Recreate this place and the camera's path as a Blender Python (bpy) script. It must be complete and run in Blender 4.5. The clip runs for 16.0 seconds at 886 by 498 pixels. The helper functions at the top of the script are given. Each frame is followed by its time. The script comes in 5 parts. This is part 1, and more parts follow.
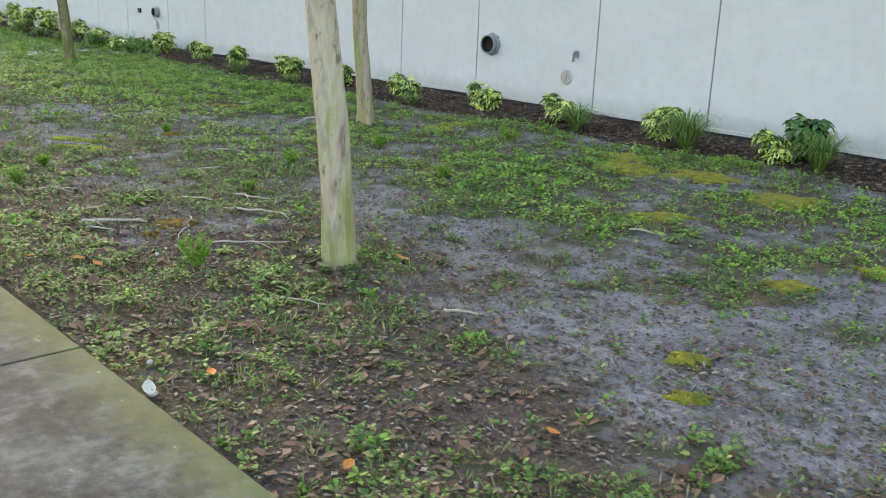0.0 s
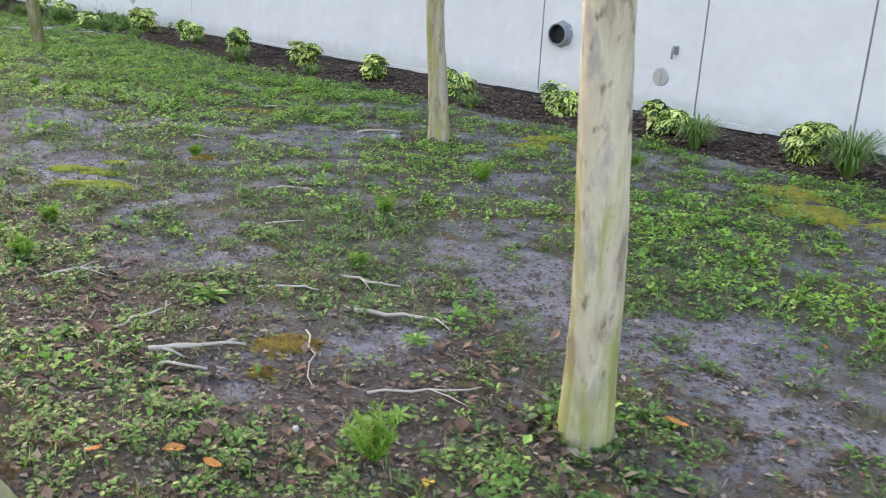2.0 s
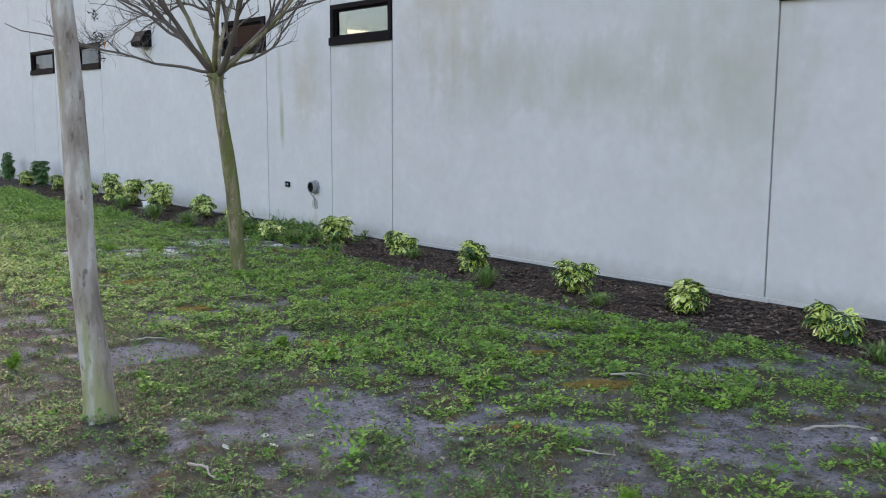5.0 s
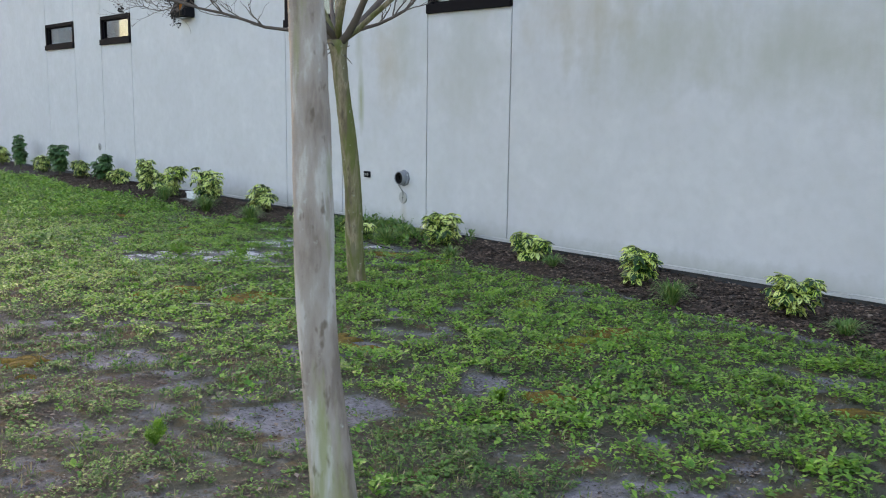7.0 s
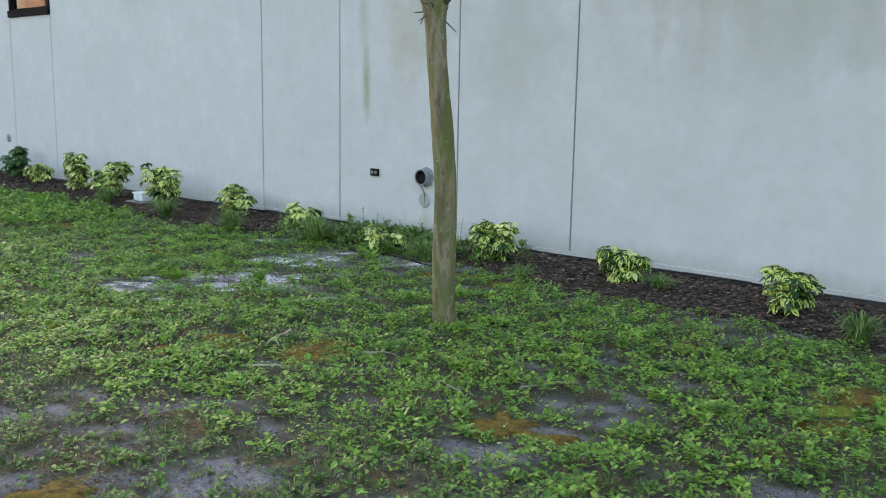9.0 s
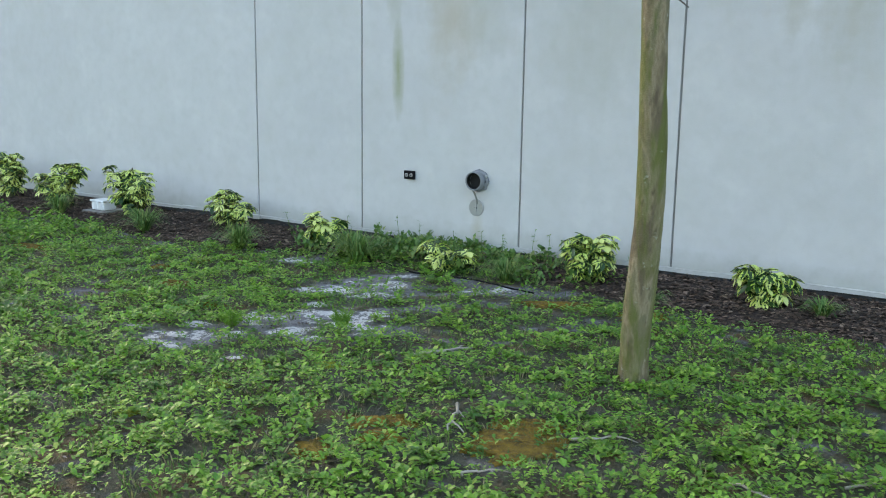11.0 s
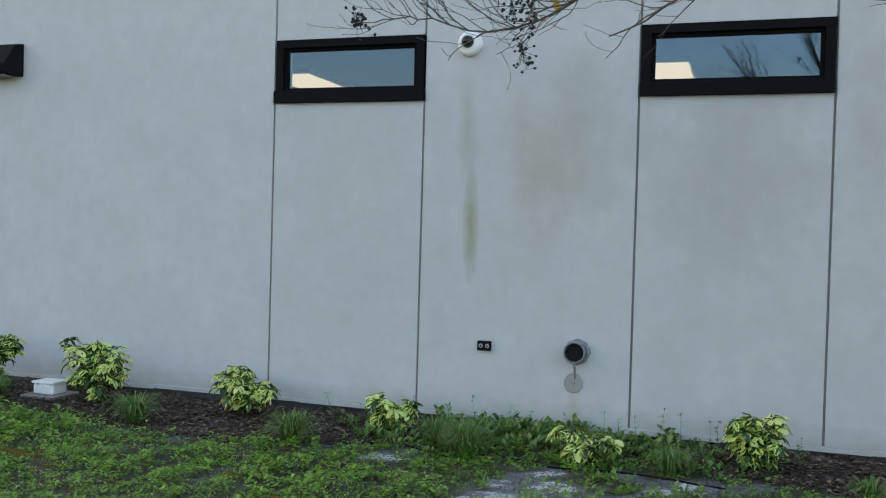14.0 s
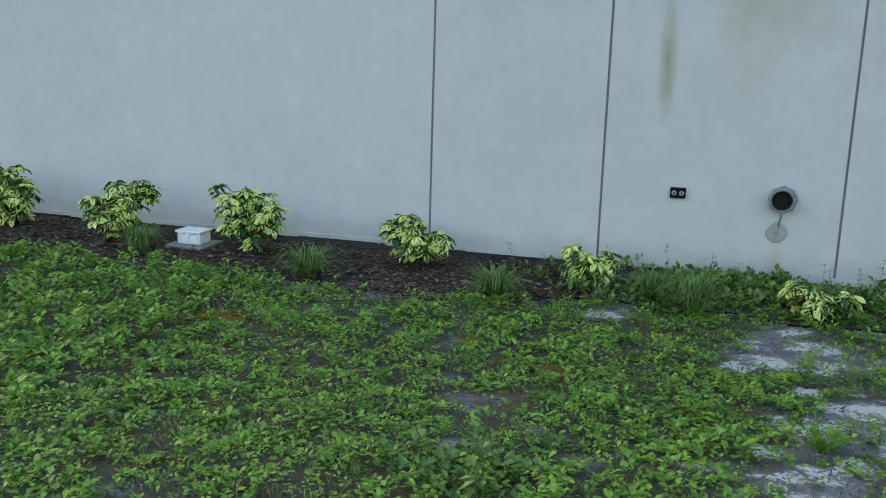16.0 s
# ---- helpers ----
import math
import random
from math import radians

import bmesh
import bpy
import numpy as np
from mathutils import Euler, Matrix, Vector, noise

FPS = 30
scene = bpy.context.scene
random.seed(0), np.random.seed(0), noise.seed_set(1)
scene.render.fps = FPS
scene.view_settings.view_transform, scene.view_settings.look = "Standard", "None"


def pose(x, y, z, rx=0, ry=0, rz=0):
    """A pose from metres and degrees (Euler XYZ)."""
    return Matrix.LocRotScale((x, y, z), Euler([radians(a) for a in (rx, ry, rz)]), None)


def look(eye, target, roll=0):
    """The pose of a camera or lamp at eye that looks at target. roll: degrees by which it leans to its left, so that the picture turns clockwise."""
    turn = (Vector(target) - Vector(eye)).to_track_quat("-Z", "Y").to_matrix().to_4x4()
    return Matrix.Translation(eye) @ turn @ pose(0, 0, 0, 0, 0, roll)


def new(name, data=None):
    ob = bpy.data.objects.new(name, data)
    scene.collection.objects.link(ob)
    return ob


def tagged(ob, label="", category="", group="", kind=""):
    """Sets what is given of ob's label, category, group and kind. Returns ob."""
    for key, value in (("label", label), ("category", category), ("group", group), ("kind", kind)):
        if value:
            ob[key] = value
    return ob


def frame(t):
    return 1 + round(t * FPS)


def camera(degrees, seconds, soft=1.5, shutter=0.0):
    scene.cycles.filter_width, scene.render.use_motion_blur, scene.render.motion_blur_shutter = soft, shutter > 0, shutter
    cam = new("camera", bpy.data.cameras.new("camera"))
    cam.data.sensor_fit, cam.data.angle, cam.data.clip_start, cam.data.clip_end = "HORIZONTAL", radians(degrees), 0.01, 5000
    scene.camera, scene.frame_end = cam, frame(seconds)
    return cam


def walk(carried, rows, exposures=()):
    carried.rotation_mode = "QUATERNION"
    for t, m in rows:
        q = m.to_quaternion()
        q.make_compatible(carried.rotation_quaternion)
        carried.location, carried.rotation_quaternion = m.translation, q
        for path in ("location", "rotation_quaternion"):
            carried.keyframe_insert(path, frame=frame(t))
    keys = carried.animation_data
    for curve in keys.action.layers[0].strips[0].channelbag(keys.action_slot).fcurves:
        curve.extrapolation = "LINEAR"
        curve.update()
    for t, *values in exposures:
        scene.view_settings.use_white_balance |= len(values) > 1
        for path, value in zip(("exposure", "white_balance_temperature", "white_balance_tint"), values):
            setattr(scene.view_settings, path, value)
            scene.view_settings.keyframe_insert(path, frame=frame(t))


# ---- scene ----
cam = camera(51.3, 16.0, soft=1.0, shutter=0.15)
PATH = [
    (0, (-0.09, 1.069, 1.266), (-1.499, 2.377, 0.716), 2.2),
    (0.5, (-0.581, 1.162, 1.258), (-1.985, 2.474, 0.704), 2.1),
    (1, (-1.097, 1.314, 1.318), (-2.463, 2.662, 0.756), 2.5),
    (1.5, (-1.679, 1.376, 1.334), (-3.007, 2.754, 0.753), 2.9),
    (2, (-2.268, 1.491, 1.347), (-3.582, 2.868, 0.732), 3.0),
    (2.5, (-2.885, 1.592, 1.393), (-4.184, 2.978, 0.769), 2.6),
    (3, (-3.426, 1.568, 1.513), (-4.748, 2.962, 0.958), 1.7),
    (3.5, (-3.985, 1.662, 1.55), (-5.417, 3.01, 1.19), 0.4),
    (4, (-4.512, 1.715, 1.595), (-5.963, 3.065, 1.331), 0.1),
    (4.5, (-5.058, 1.704, 1.593), (-6.502, 3.063, 1.334), 0.4),
    (5, (-5.614, 1.719, 1.56), (-7.106, 3.022, 1.282), 0.3),
    (7.5, (-8.642, 1.694, 1.485), (-10.079, 3.046, 1.156), 1.3),
    (8, (-9.29, 1.767, 1.47), (-10.674, 3.172, 1.14), 1.5),
    (8.5, (-9.915, 1.809, 1.488), (-11.252, 3.258, 1.156), 1.1),
    (9, (-10.523, 1.913, 1.455), (-11.807, 3.41, 1.121), 1.0),
    (11.5, (-13.274, 2.131, 1.494), (-14.3, 3.805, 1.118), 0.5),
    (12, (-13.763, 2.283, 1.479), (-14.749, 3.982, 1.103), 0.1),
    (12.5, (-14.29, 2.206, 1.537), (-15.201, 3.959, 1.225), 0.3),
    (13, (-14.82, 2.154, 1.493), (-15.64, 3.975, 1.394), 1.0),
    (13.5, (-15.278, 2.079, 1.48), (-16.007, 3.942, 1.479), 1.4),
    (14, (-15.76, 1.957, 1.488), (-16.389, 3.855, 1.451), 1.6),
    (14.5, (-16.374, 2.001, 1.521), (-16.971, 3.89, 1.255), 1.6),
    (15, (-16.877, 1.993, 1.55), (-17.549, 3.845, 1.207), 1.9),
    (15.5, (-17.267, 1.905, 1.591), (-17.884, 3.763, 1.184), 2.0),
    (16, (-17.601, 1.972, 1.591), (-18.13, 3.854, 1.168), 1.7),
]
EXPOSURES = [(0.0, 2.82, 7850, 12), (1.5, 3.02, 7700, 18), (2.5, 3.15, 7550, 22), (3.0, 3.22, 7500, 21), (3.5, 2.57, 7450, 20), (5.0, 2.5, 7300, 21), (9.0, 2.55, 7250, 13), (11.5, 2.64, 7100, 10), (12.3, 2.57, 7050, 10), (13.2, 2.13, 7150, 13),
             (14.2, 2.13, 7150, 13), (15.0, 2.15, 6950, 8), (16.0, 2.28, 6950, 8)]
walk(cam, [(t, look(eye, target, roll)) for t, eye, target, roll in PATH], EXPOSURES)

# ---- world and sun ----
SUN_AZIMUTH, SUN_HEIGHT = -62.0, 13.0
world = bpy.data.worlds.new("sky")
scene.world = world
world.use_nodes = True
wn = world.node_tree
sky = wn.nodes.new("ShaderNodeTexSky")
sky.sky_type, sky.sun_disc = "NISHITA", False
sky.sun_elevation, sky.sun_rotation = radians(SUN_HEIGHT), radians(SUN_AZIMUTH)
sky.air_density, sky.dust_density, sky.ozone_density = 1.0, 3.5, 1.0
wn.links.new(sky.outputs[0], wn.nodes["Background"].inputs[0])
wn.nodes["Background"].inputs[1].default_value = 0.15
sun = new("sun", bpy.data.lights.new("sun", "SUN"))
sun.data.energy, sun.data.angle, sun.data.color = 3.0, radians(0.5), (1.0, 0.93, 0.82)
az, el = radians(SUN_AZIMUTH), radians(SUN_HEIGHT)
sun.matrix_world = look((math.sin(az) * math.cos(el) * 50, math.cos(az) * math.cos(el) * 50, math.sin(el) * 50), (0, 0, 0))

# ---- materials ----
class Mat:
    """A node material with a few short ways to wire it."""

    def __init__(self, name, rough=0.6, metal=0.0, ior=1.5):
        self.m = bpy.data.materials.new(name)
        self.m.use_nodes = True
        self.t = self.m.node_tree
        self.b = self.t.nodes["Principled BSDF"]
        self.b.inputs["Roughness"].default_value = rough
        self.b.inputs["Metallic"].default_value = metal
        self.b.inputs["IOR"].default_value = ior

    def node(self, kind, **inputs):
        n = self.t.nodes.new(kind)
        for k, v in inputs.items():
            self.put(n.inputs[k.replace("_", " ")], v)
        return n

    def put(self, socket, v):
        if isinstance(v, bpy.types.NodeSocket):
            self.t.links.new(v, socket)
        elif isinstance(v, tuple) and len(v) == 3 and socket.type == "RGBA":
            socket.default_value = (*v, 1)
        else:
            socket.default_value = v

    def coords(self, scale=(1, 1, 1), at=(0, 0, 0), kind="Object"):
        mp = self.node("ShaderNodeMapping")
        self.t.links.new(self.node("ShaderNodeTexCoord").outputs[kind], mp.inputs[0])
        mp.inputs["Scale"].default_value = scale
        mp.inputs["Location"].default_value = at
        return mp.outputs[0]

    def world(self, scale=(1, 1, 1), at=(0, 0, 0)):
        mp = self.node("ShaderNodeMapping")
        self.t.links.new(self.node("ShaderNodeNewGeometry").outputs["Position"], mp.inputs[0])
        mp.inputs["Scale"].default_value = scale
        mp.inputs["Location"].default_value = at
        return mp.outputs[0]

    def noise(self, vec, scale=5.0, detail=4.0, rough=0.55):
        return self.node("ShaderNodeTexNoise", Vector=vec, Scale=scale, Detail=detail, Roughness=rough).outputs["Fac"]

    def ramp(self, fac, *stops):
        r = self.node("ShaderNodeValToRGB", Fac=fac)
        e = r.color_ramp.elements
        while len(e) < len(stops):
            e.new(0.5)
        for k, (p, c) in zip(e, stops):
            k.position = p
            k.color = (*c, 1) if isinstance(c, tuple) else (c, c, c, 1)
        return r.outputs["Color"]

    def mix(self, fac, a, b, blend="MIX"):
        n = self.node("ShaderNodeMix")
        n.data_type, n.blend_type = "RGBA", blend
        self.put(n.inputs[0], fac)
        self.put(n.inputs[6], a)
        self.put(n.inputs[7], b)
        return n.outputs[2]

    def math(self, op, a, b=0.0, clamp=False):
        n = self.node("ShaderNodeMath")
        n.operation, n.use_clamp = op, clamp
        self.put(n.inputs[0], a)
        self.put(n.inputs[1], b)
        return n.outputs[0]

    def attr(self, name):
        n = self.node("ShaderNodeAttribute")
        n.attribute_name = name
        return n.outputs["Fac"]

    def island(self):
        return self.node("ShaderNodeNewGeometry").outputs["Random Per Island"]

    def chance(self):
        return self.node("ShaderNodeObjectInfo").outputs["Random"]

    def bump(self, height, strength=0.3, distance=0.01):
        n = self.node("ShaderNodeBump", Height=height, Strength=strength, Distance=distance)
        self.t.links.new(n.outputs[0], self.b.inputs["Normal"])

    def done(self, colour, **inputs):
        self.put(self.b.inputs["Base Color"], colour)
        for k, v in inputs.items():
            self.put(self.b.inputs[k.replace("_", " ")], v)
        return self.m


def plain(name, colour, rough=0.5, metal=0.0, vary=0.12, scale=40.0, bump=0.15):
    """Paint, metal or plastic with faint mottling, dirt and relief."""
    m = Mat(name, rough, metal)
    v = m.coords()
    n1, n2 = m.noise(v, scale), m.noise(v, scale * 0.12, 3)
    dark = tuple(c * (1 - vary) for c in colour)
    light = tuple(min(1, c * (1 + vary)) for c in colour)
    c = m.mix(m.math("MULTIPLY", n1, n2), m.mix(n2, dark, light), dark)
    m.bump(n1, bump, 0.003)
    return m.done(c, Roughness=m.math("ADD", m.math("MULTIPLY", n2, 0.2), rough - 0.1))


def make_wall_paint():
    m = Mat("wall_paint", 0.85)
    v = m.world()
    fine, mid, wide = m.noise(v, 120, 3), m.noise(v, 9, 5), m.noise(v, 0.7, 4)
    drip = m.noise(m.world((1.9, 1, 0.45)), 2.0, 5, 0.6)
    trowel = m.noise(v, 3.2, 5, 0.6)
    c = m.mix(wide, (0.525, 0.53, 0.55), (0.60, 0.602, 0.612))
    c = m.mix(m.math("MULTIPLY", m.math("SUBTRACT", trowel, 0.5, True), 1.6, True), c, (0.50, 0.50, 0.485))
    c = m.mix(m.math("MULTIPLY", m.math("SUBTRACT", 0.48, trowel, True), 1.8, True), c, (0.66, 0.66, 0.665))
    c = m.mix(m.math("MULTIPLY", m.math("SUBTRACT", mid, 0.45, True), 0.8), c, (0.43, 0.44, 0.43))

    def stain(at, size, strength, colour, c, ragged=0.5):
        g = m.node("ShaderNodeTexGradient")
        g.gradient_type = "SPHERICAL"
        k = tuple(1 / q for q in size)
        m.t.links.new(m.world(k, tuple(-a * b for a, b in zip(at, k))), g.inputs[0])
        f = m.math("MULTIPLY", m.math("SUBTRACT", m.math("ADD", g.outputs["Fac"], m.math("MULTIPLY", m.math("ADD", m.math("SUBTRACT", drip, 0.5), m.math("MULTIPLY", m.math("SUBTRACT", trowel, 0.5), 0.8)), 1.1)), ragged - 0.35, True), strength, True)
        return m.mix(m.math("MULTIPLY", f, m.math("MINIMUM", m.math("MULTIPLY", g.outputs["Fac"], 4.0), 1.0)), c, colour)

    algae, rust, grime_and_shade = (0.30, 0.32, 0.20), (0.42, 0.36, 0.25), (0.42, 0.43, 0.38)
    for at, size, k, col in (
        ((-10.3, 9.2, 2.0), (1.2, 1, 1.15), 0.95, grime_and_shade), ((-11.7, 9.2, 1.95), (1.5, 1, 0.7), 0.95, grime_and_shade),
        ((-13.4, 9.2, 2.1), (1.4, 1, 0.75), 0.85, grime_and_shade), ((-11.5, 9.2, 2.7), (2.6, 1, 1.0), 0.3, grime_and_shade),
        ((-10.4, 9.2, 1.4), (0.9, 1, 1.6), 0.25, grime_and_shade), ((-17.93, 9.2, 1.55), (0.085, 1, 0.6), 0.95, algae),
        ((-17.98, 9.2, 2.35), (0.12, 1, 0.6), 0.9, grime_and_shade), ((-17.35, 9.2, 2.05), (0.45, 1, 0.9), 0.65, rust),
        ((-17.0, 9.2, 2.3), (0.4, 1, 1.0), 0.7, grime_and_shade), ((-17.04, 9.2, 0.1), (0.10, 1, 0.35), 0.7, rust),
        # this pair is stain plus the tree crown's shade, painted into the wall
        ((-15.9, 9.2, 2.1), (0.95, 1, 1.2), 0.6, grime_and_shade), ((-14.2, 9.2, 2.9), (1.3, 1, 1.4), 0.6, rust),
        ((-7.4, 9.2, 2.6), (0.9, 1, 1.1), 0.3, grime_and_shade), ((-19.0, 9.2, 1.9), (0.8, 1, 0.8), 0.2, grime_and_shade),
    ):
        c = stain(at, size, k, col, c)
    # ragged greenish-grey tone along the foot of the wall
    z = m.node("ShaderNodeSeparateXYZ", Vector=v).outputs["Z"]
    low = m.math("MULTIPLY", m.math("SUBTRACT", 0.1, m.math("SUBTRACT", z, m.math("MULTIPLY", mid, 0.14)), True), 5.0, True)
    c = m.mix(m.math("MULTIPLY", low, 0.6), c, (0.33, 0.34, 0.29))
    m.bump(m.math("ADD", fine, m.math("MULTIPLY", mid, 0.5)), 0.25, 0.004)
    return m.done(c)


def make_ground():
    m = Mat("ground_soil", 0.95)
    v = m.world()
    fine, grit, mid, wide = m.noise(v, 160, 3), m.noise(v, 45, 4, 0.7), m.noise(v, 9, 5, 0.65), m.noise(v, 2.4, 4)
    soil = m.mix(mid, (0.11, 0.11, 0.13), (0.345, 0.347, 0.405))
    soil = m.mix(m.math("MULTIPLY", m.math("SUBTRACT", 0.58, wide, True), 5.0, True), soil, m.mix(mid, (0.055, 0.052, 0.06), (0.21, 0.205, 0.232)))
    soil = m.mix(m.math("MULTIPLY", m.math("SUBTRACT", grit, 0.55, True), 5, True), soil, (0.34, 0.335, 0.37))
    soil = m.mix(m.math("MULTIPLY", m.math("SUBTRACT", m.noise(v, 15, 4, 0.7), 0.55, True), 5.0, True), soil, m.mix(grit, (0.045, 0.055, 0.02), (0.13, 0.14, 0.06)))
    soil = m.mix(m.math("MULTIPLY", m.math("SUBTRACT", 0.47, grit, True), 7, True), soil, (0.045, 0.04, 0.037))
    brown = m.mix(mid, (0.034, 0.027, 0.025), (0.115, 0.092, 0.08))
    brown = m.mix(m.math("MULTIPLY", m.math("SUBTRACT", grit, 0.55, True), 4, True), brown, (0.20, 0.175, 0.15))
    edge = m.math("MULTIPLY", m.math("SUBTRACT", m.math("ADD", mid, m.math("MULTIPLY", grit, 0.6)), 0.8), 0.9)

    def part_of(name, hard=3.0):
        return m.math("MULTIPLY", m.math("SUBTRACT", m.math("ADD", m.attr(name), edge), 0.42, True), hard, True)

    c = m.mix(part_of("brown"), soil, brown)
    # olive soil under the weeds, darkened to hold the shade between leaves
    green = m.mix(mid, (0.022, 0.024, 0.013), (0.11, 0.108, 0.058))
    green = m.mix(m.math("MULTIPLY", m.math("SUBTRACT", m.noise(v, 4.5, 4), 0.53, True), 7.0, True), green, m.mix(grit, (0.05, 0.03, 0.008), (0.19, 0.12, 0.028)))
    c = m.mix(m.math("MULTIPLY", part_of("green", 3.0), 0.9), c, green)
    specks = m.math("ADD", m.math("MULTIPLY", m.math("SUBTRACT", m.noise(v, 38, 4, 0.7), 0.5), 3.2), m.math("MULTIPLY", m.math("SUBTRACT", m.noise(v, 9, 4), 0.5), 2.6))

    def flecked(name):
        a = m.attr(name)
        return m.math("MULTIPLY", m.math("SUBTRACT", m.math("ADD", a, m.math("MULTIPLY", specks, m.math("MULTIPLY", a, 1.2, True))), 0.45, True), 5.0, True)

    c = m.mix(flecked("moss"), c, m.mix(m.math("MULTIPLY", m.math("SUBTRACT", m.noise(v, 2.5, 3), 0.35, True), 3.0, True), m.mix(grit, (0.06, 0.036, 0.010), (0.25, 0.15, 0.028)), m.mix(grit, (0.15, 0.16, 0.015), (0.30, 0.31, 0.03))))
    c = m.mix(m.math("MULTIPLY", m.math("MULTIPLY", m.attr("moss"), m.math("SUBTRACT", m.noise(v, 17, 4, 0.7), 0.5, True), True), 9.0, True), c, m.mix(mid, (0.035, 0.03, 0.018), (0.09, 0.095, 0.03)))
    c = m.mix(flecked("bright_moss"), c, m.mix(grit, (0.15, 0.19, 0.015), (0.32, 0.37, 0.03)))
    c = m.mix(m.math("MULTIPLY", m.attr("sand"), 0.6, True), c, m.mix(grit, (0.16, 0.16, 0.17), (0.40, 0.40, 0.42)))
    c = m.mix(flecked("sand"), c, m.mix(grit, (0.45, 0.45, 0.47), (0.80, 0.80, 0.82)))
    c = m.mix(part_of("mulch", 5.0), c, m.mix(grit, (0.018, 0.012, 0.010), (0.065, 0.042, 0.034)))
    m.bump(m.math("ADD", m.math("MULTIPLY", grit, 1.0), m.math("ADD", mid, m.math("MULTIPLY", fine, 0.4))), 1.0, 0.03)
    return m.done(c)


def make_leaf(name, stops, rough=0.45, through_light=0.25, spots=None):
    """Foliage whose tone changes from leaf to leaf."""
    m = Mat(name, rough)
    c = m.ramp(m.island(), *stops)
    if spots:
        c = m.mix(m.math("MULTIPLY", m.noise(m.world(), 1.1, 3), spots[0]), c, spots[1])
        clump = m.noise(m.world(), 6.5, 3, 0.6)
        c = m.mix(m.math("MULTIPLY", m.math("SUBTRACT", 0.52, clump, True), 4.5, True), c, spots[2])
        c = m.mix(m.math("MULTIPLY", m.math("SUBTRACT", clump, 0.58, True), 5.0, True), c, spots[3])
    c = m.mix(m.math("MULTIPLY", m.noise(m.world(), 90, 2), 0.35), c, (0.02, 0.03, 0.01))
    m.done(c)
    tr = m.node("ShaderNodeBsdfTranslucent", Color=c)
    mixer = m.node("ShaderNodeMixShader", Fac=through_light)
    m.t.links.new(m.b.outputs[0], mixer.inputs[1])
    m.t.links.new(tr.outputs[0], mixer.inputs[2])
    m.t.links.new(mixer.outputs[0], m.t.nodes["Material Output"].inputs[0])
    return m.m


def make_variegated():
    """Leaflets with a dark green heart and a ragged cream to yellow rim."""
    m = Mat("variegated_leaf", 0.32)
    n = m.noise(m.coords(), 40, 2)
    k = m.math("ADD", m.attr("rim"), m.math("MULTIPLY", m.math("SUBTRACT", n, 0.5), 1.5))
    k = m.math("ADD", k, m.math("MULTIPLY", m.math("SUBTRACT", m.chance(), 0.5), 0.5))
    k = m.math("ADD", k, m.math("MULTIPLY", m.math("SUBTRACT", m.island(), 0.5), 0.7))
    pale = m.mix(m.chance(), (0.52, 0.66, 0.10), (0.74, 0.80, 0.30))
    c = m.ramp(k, (0.30, (0.02, 0.065, 0.014)), (0.44, (0.075, 0.165, 0.028)), (0.54, (0.2, 0.32, 0.06)))
    c = m.mix(m.math("MULTIPLY", m.math("SUBTRACT", k, 0.42, True), 9.0, True), c, pale)
    m.done(c)
    tr = m.node("ShaderNodeBsdfTranslucent", Color=c)
    mixer = m.node("ShaderNodeMixShader", Fac=0.2)
    m.t.links.new(m.b.outputs[0], mixer.inputs[1])
    m.t.links.new(tr.outputs[0], mixer.inputs[2])
    m.t.links.new(mixer.outputs[0], m.t.nodes["Material Output"].inputs[0])
    return m.m


def make_bark(name, tones, algae_top, algae, amount, relief=0.9):
    """Smooth flaking bark: grey-tan with pink and grey plates, pits, and algae in ragged streaks."""
    m = Mat(name, 0.75)
    v = m.world((1, 1, 0.28))
    plates, fine, pits = m.noise(v, 8, 5, 0.6), m.noise(m.world(), 130, 3), m.noise(m.world((1, 1, 0.42)), 27, 2)
    c = m.ramp(plates, *tones)
    c = m.mix(m.math("MULTIPLY", m.math("MULTIPLY", m.math("SUBTRACT", pits, 0.62, True), 10, True), 0.75), c, (0.10, 0.07, 0.045))
    z = m.node("ShaderNodeSeparateXYZ", Vector=m.world()).outputs["Z"]
    streak = m.noise(m.world((1, 1, 0.12)), 11, 4, 0.6)
    reach = m.math("MULTIPLY", m.math("SUBTRACT", algae_top, z, True), 0.16, True)
    f = m.math("MULTIPLY", m.math("SUBTRACT", m.math("ADD", streak, reach), 0.58, True), 7, True)
    c = m.mix(m.math("MULTIPLY", f, amount), c, algae)
    c = m.mix(m.math("MULTIPLY", m.math("SUBTRACT", m.noise(m.world(), 19, 3), 0.66, True), 6, True), c, (0.50, 0.52, 0.46))
    m.bump(m.math("ADD", m.math("MULTIPLY", fine, 0.3), m.math("ADD", plates, pits)), relief, 0.015)
    return m.done(c)


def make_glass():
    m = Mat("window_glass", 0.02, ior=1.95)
    # blue of the mirrored sky is put into the specular tint
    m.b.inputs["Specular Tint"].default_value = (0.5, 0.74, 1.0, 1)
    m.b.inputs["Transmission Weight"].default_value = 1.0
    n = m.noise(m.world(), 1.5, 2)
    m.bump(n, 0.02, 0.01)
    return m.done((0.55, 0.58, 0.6))


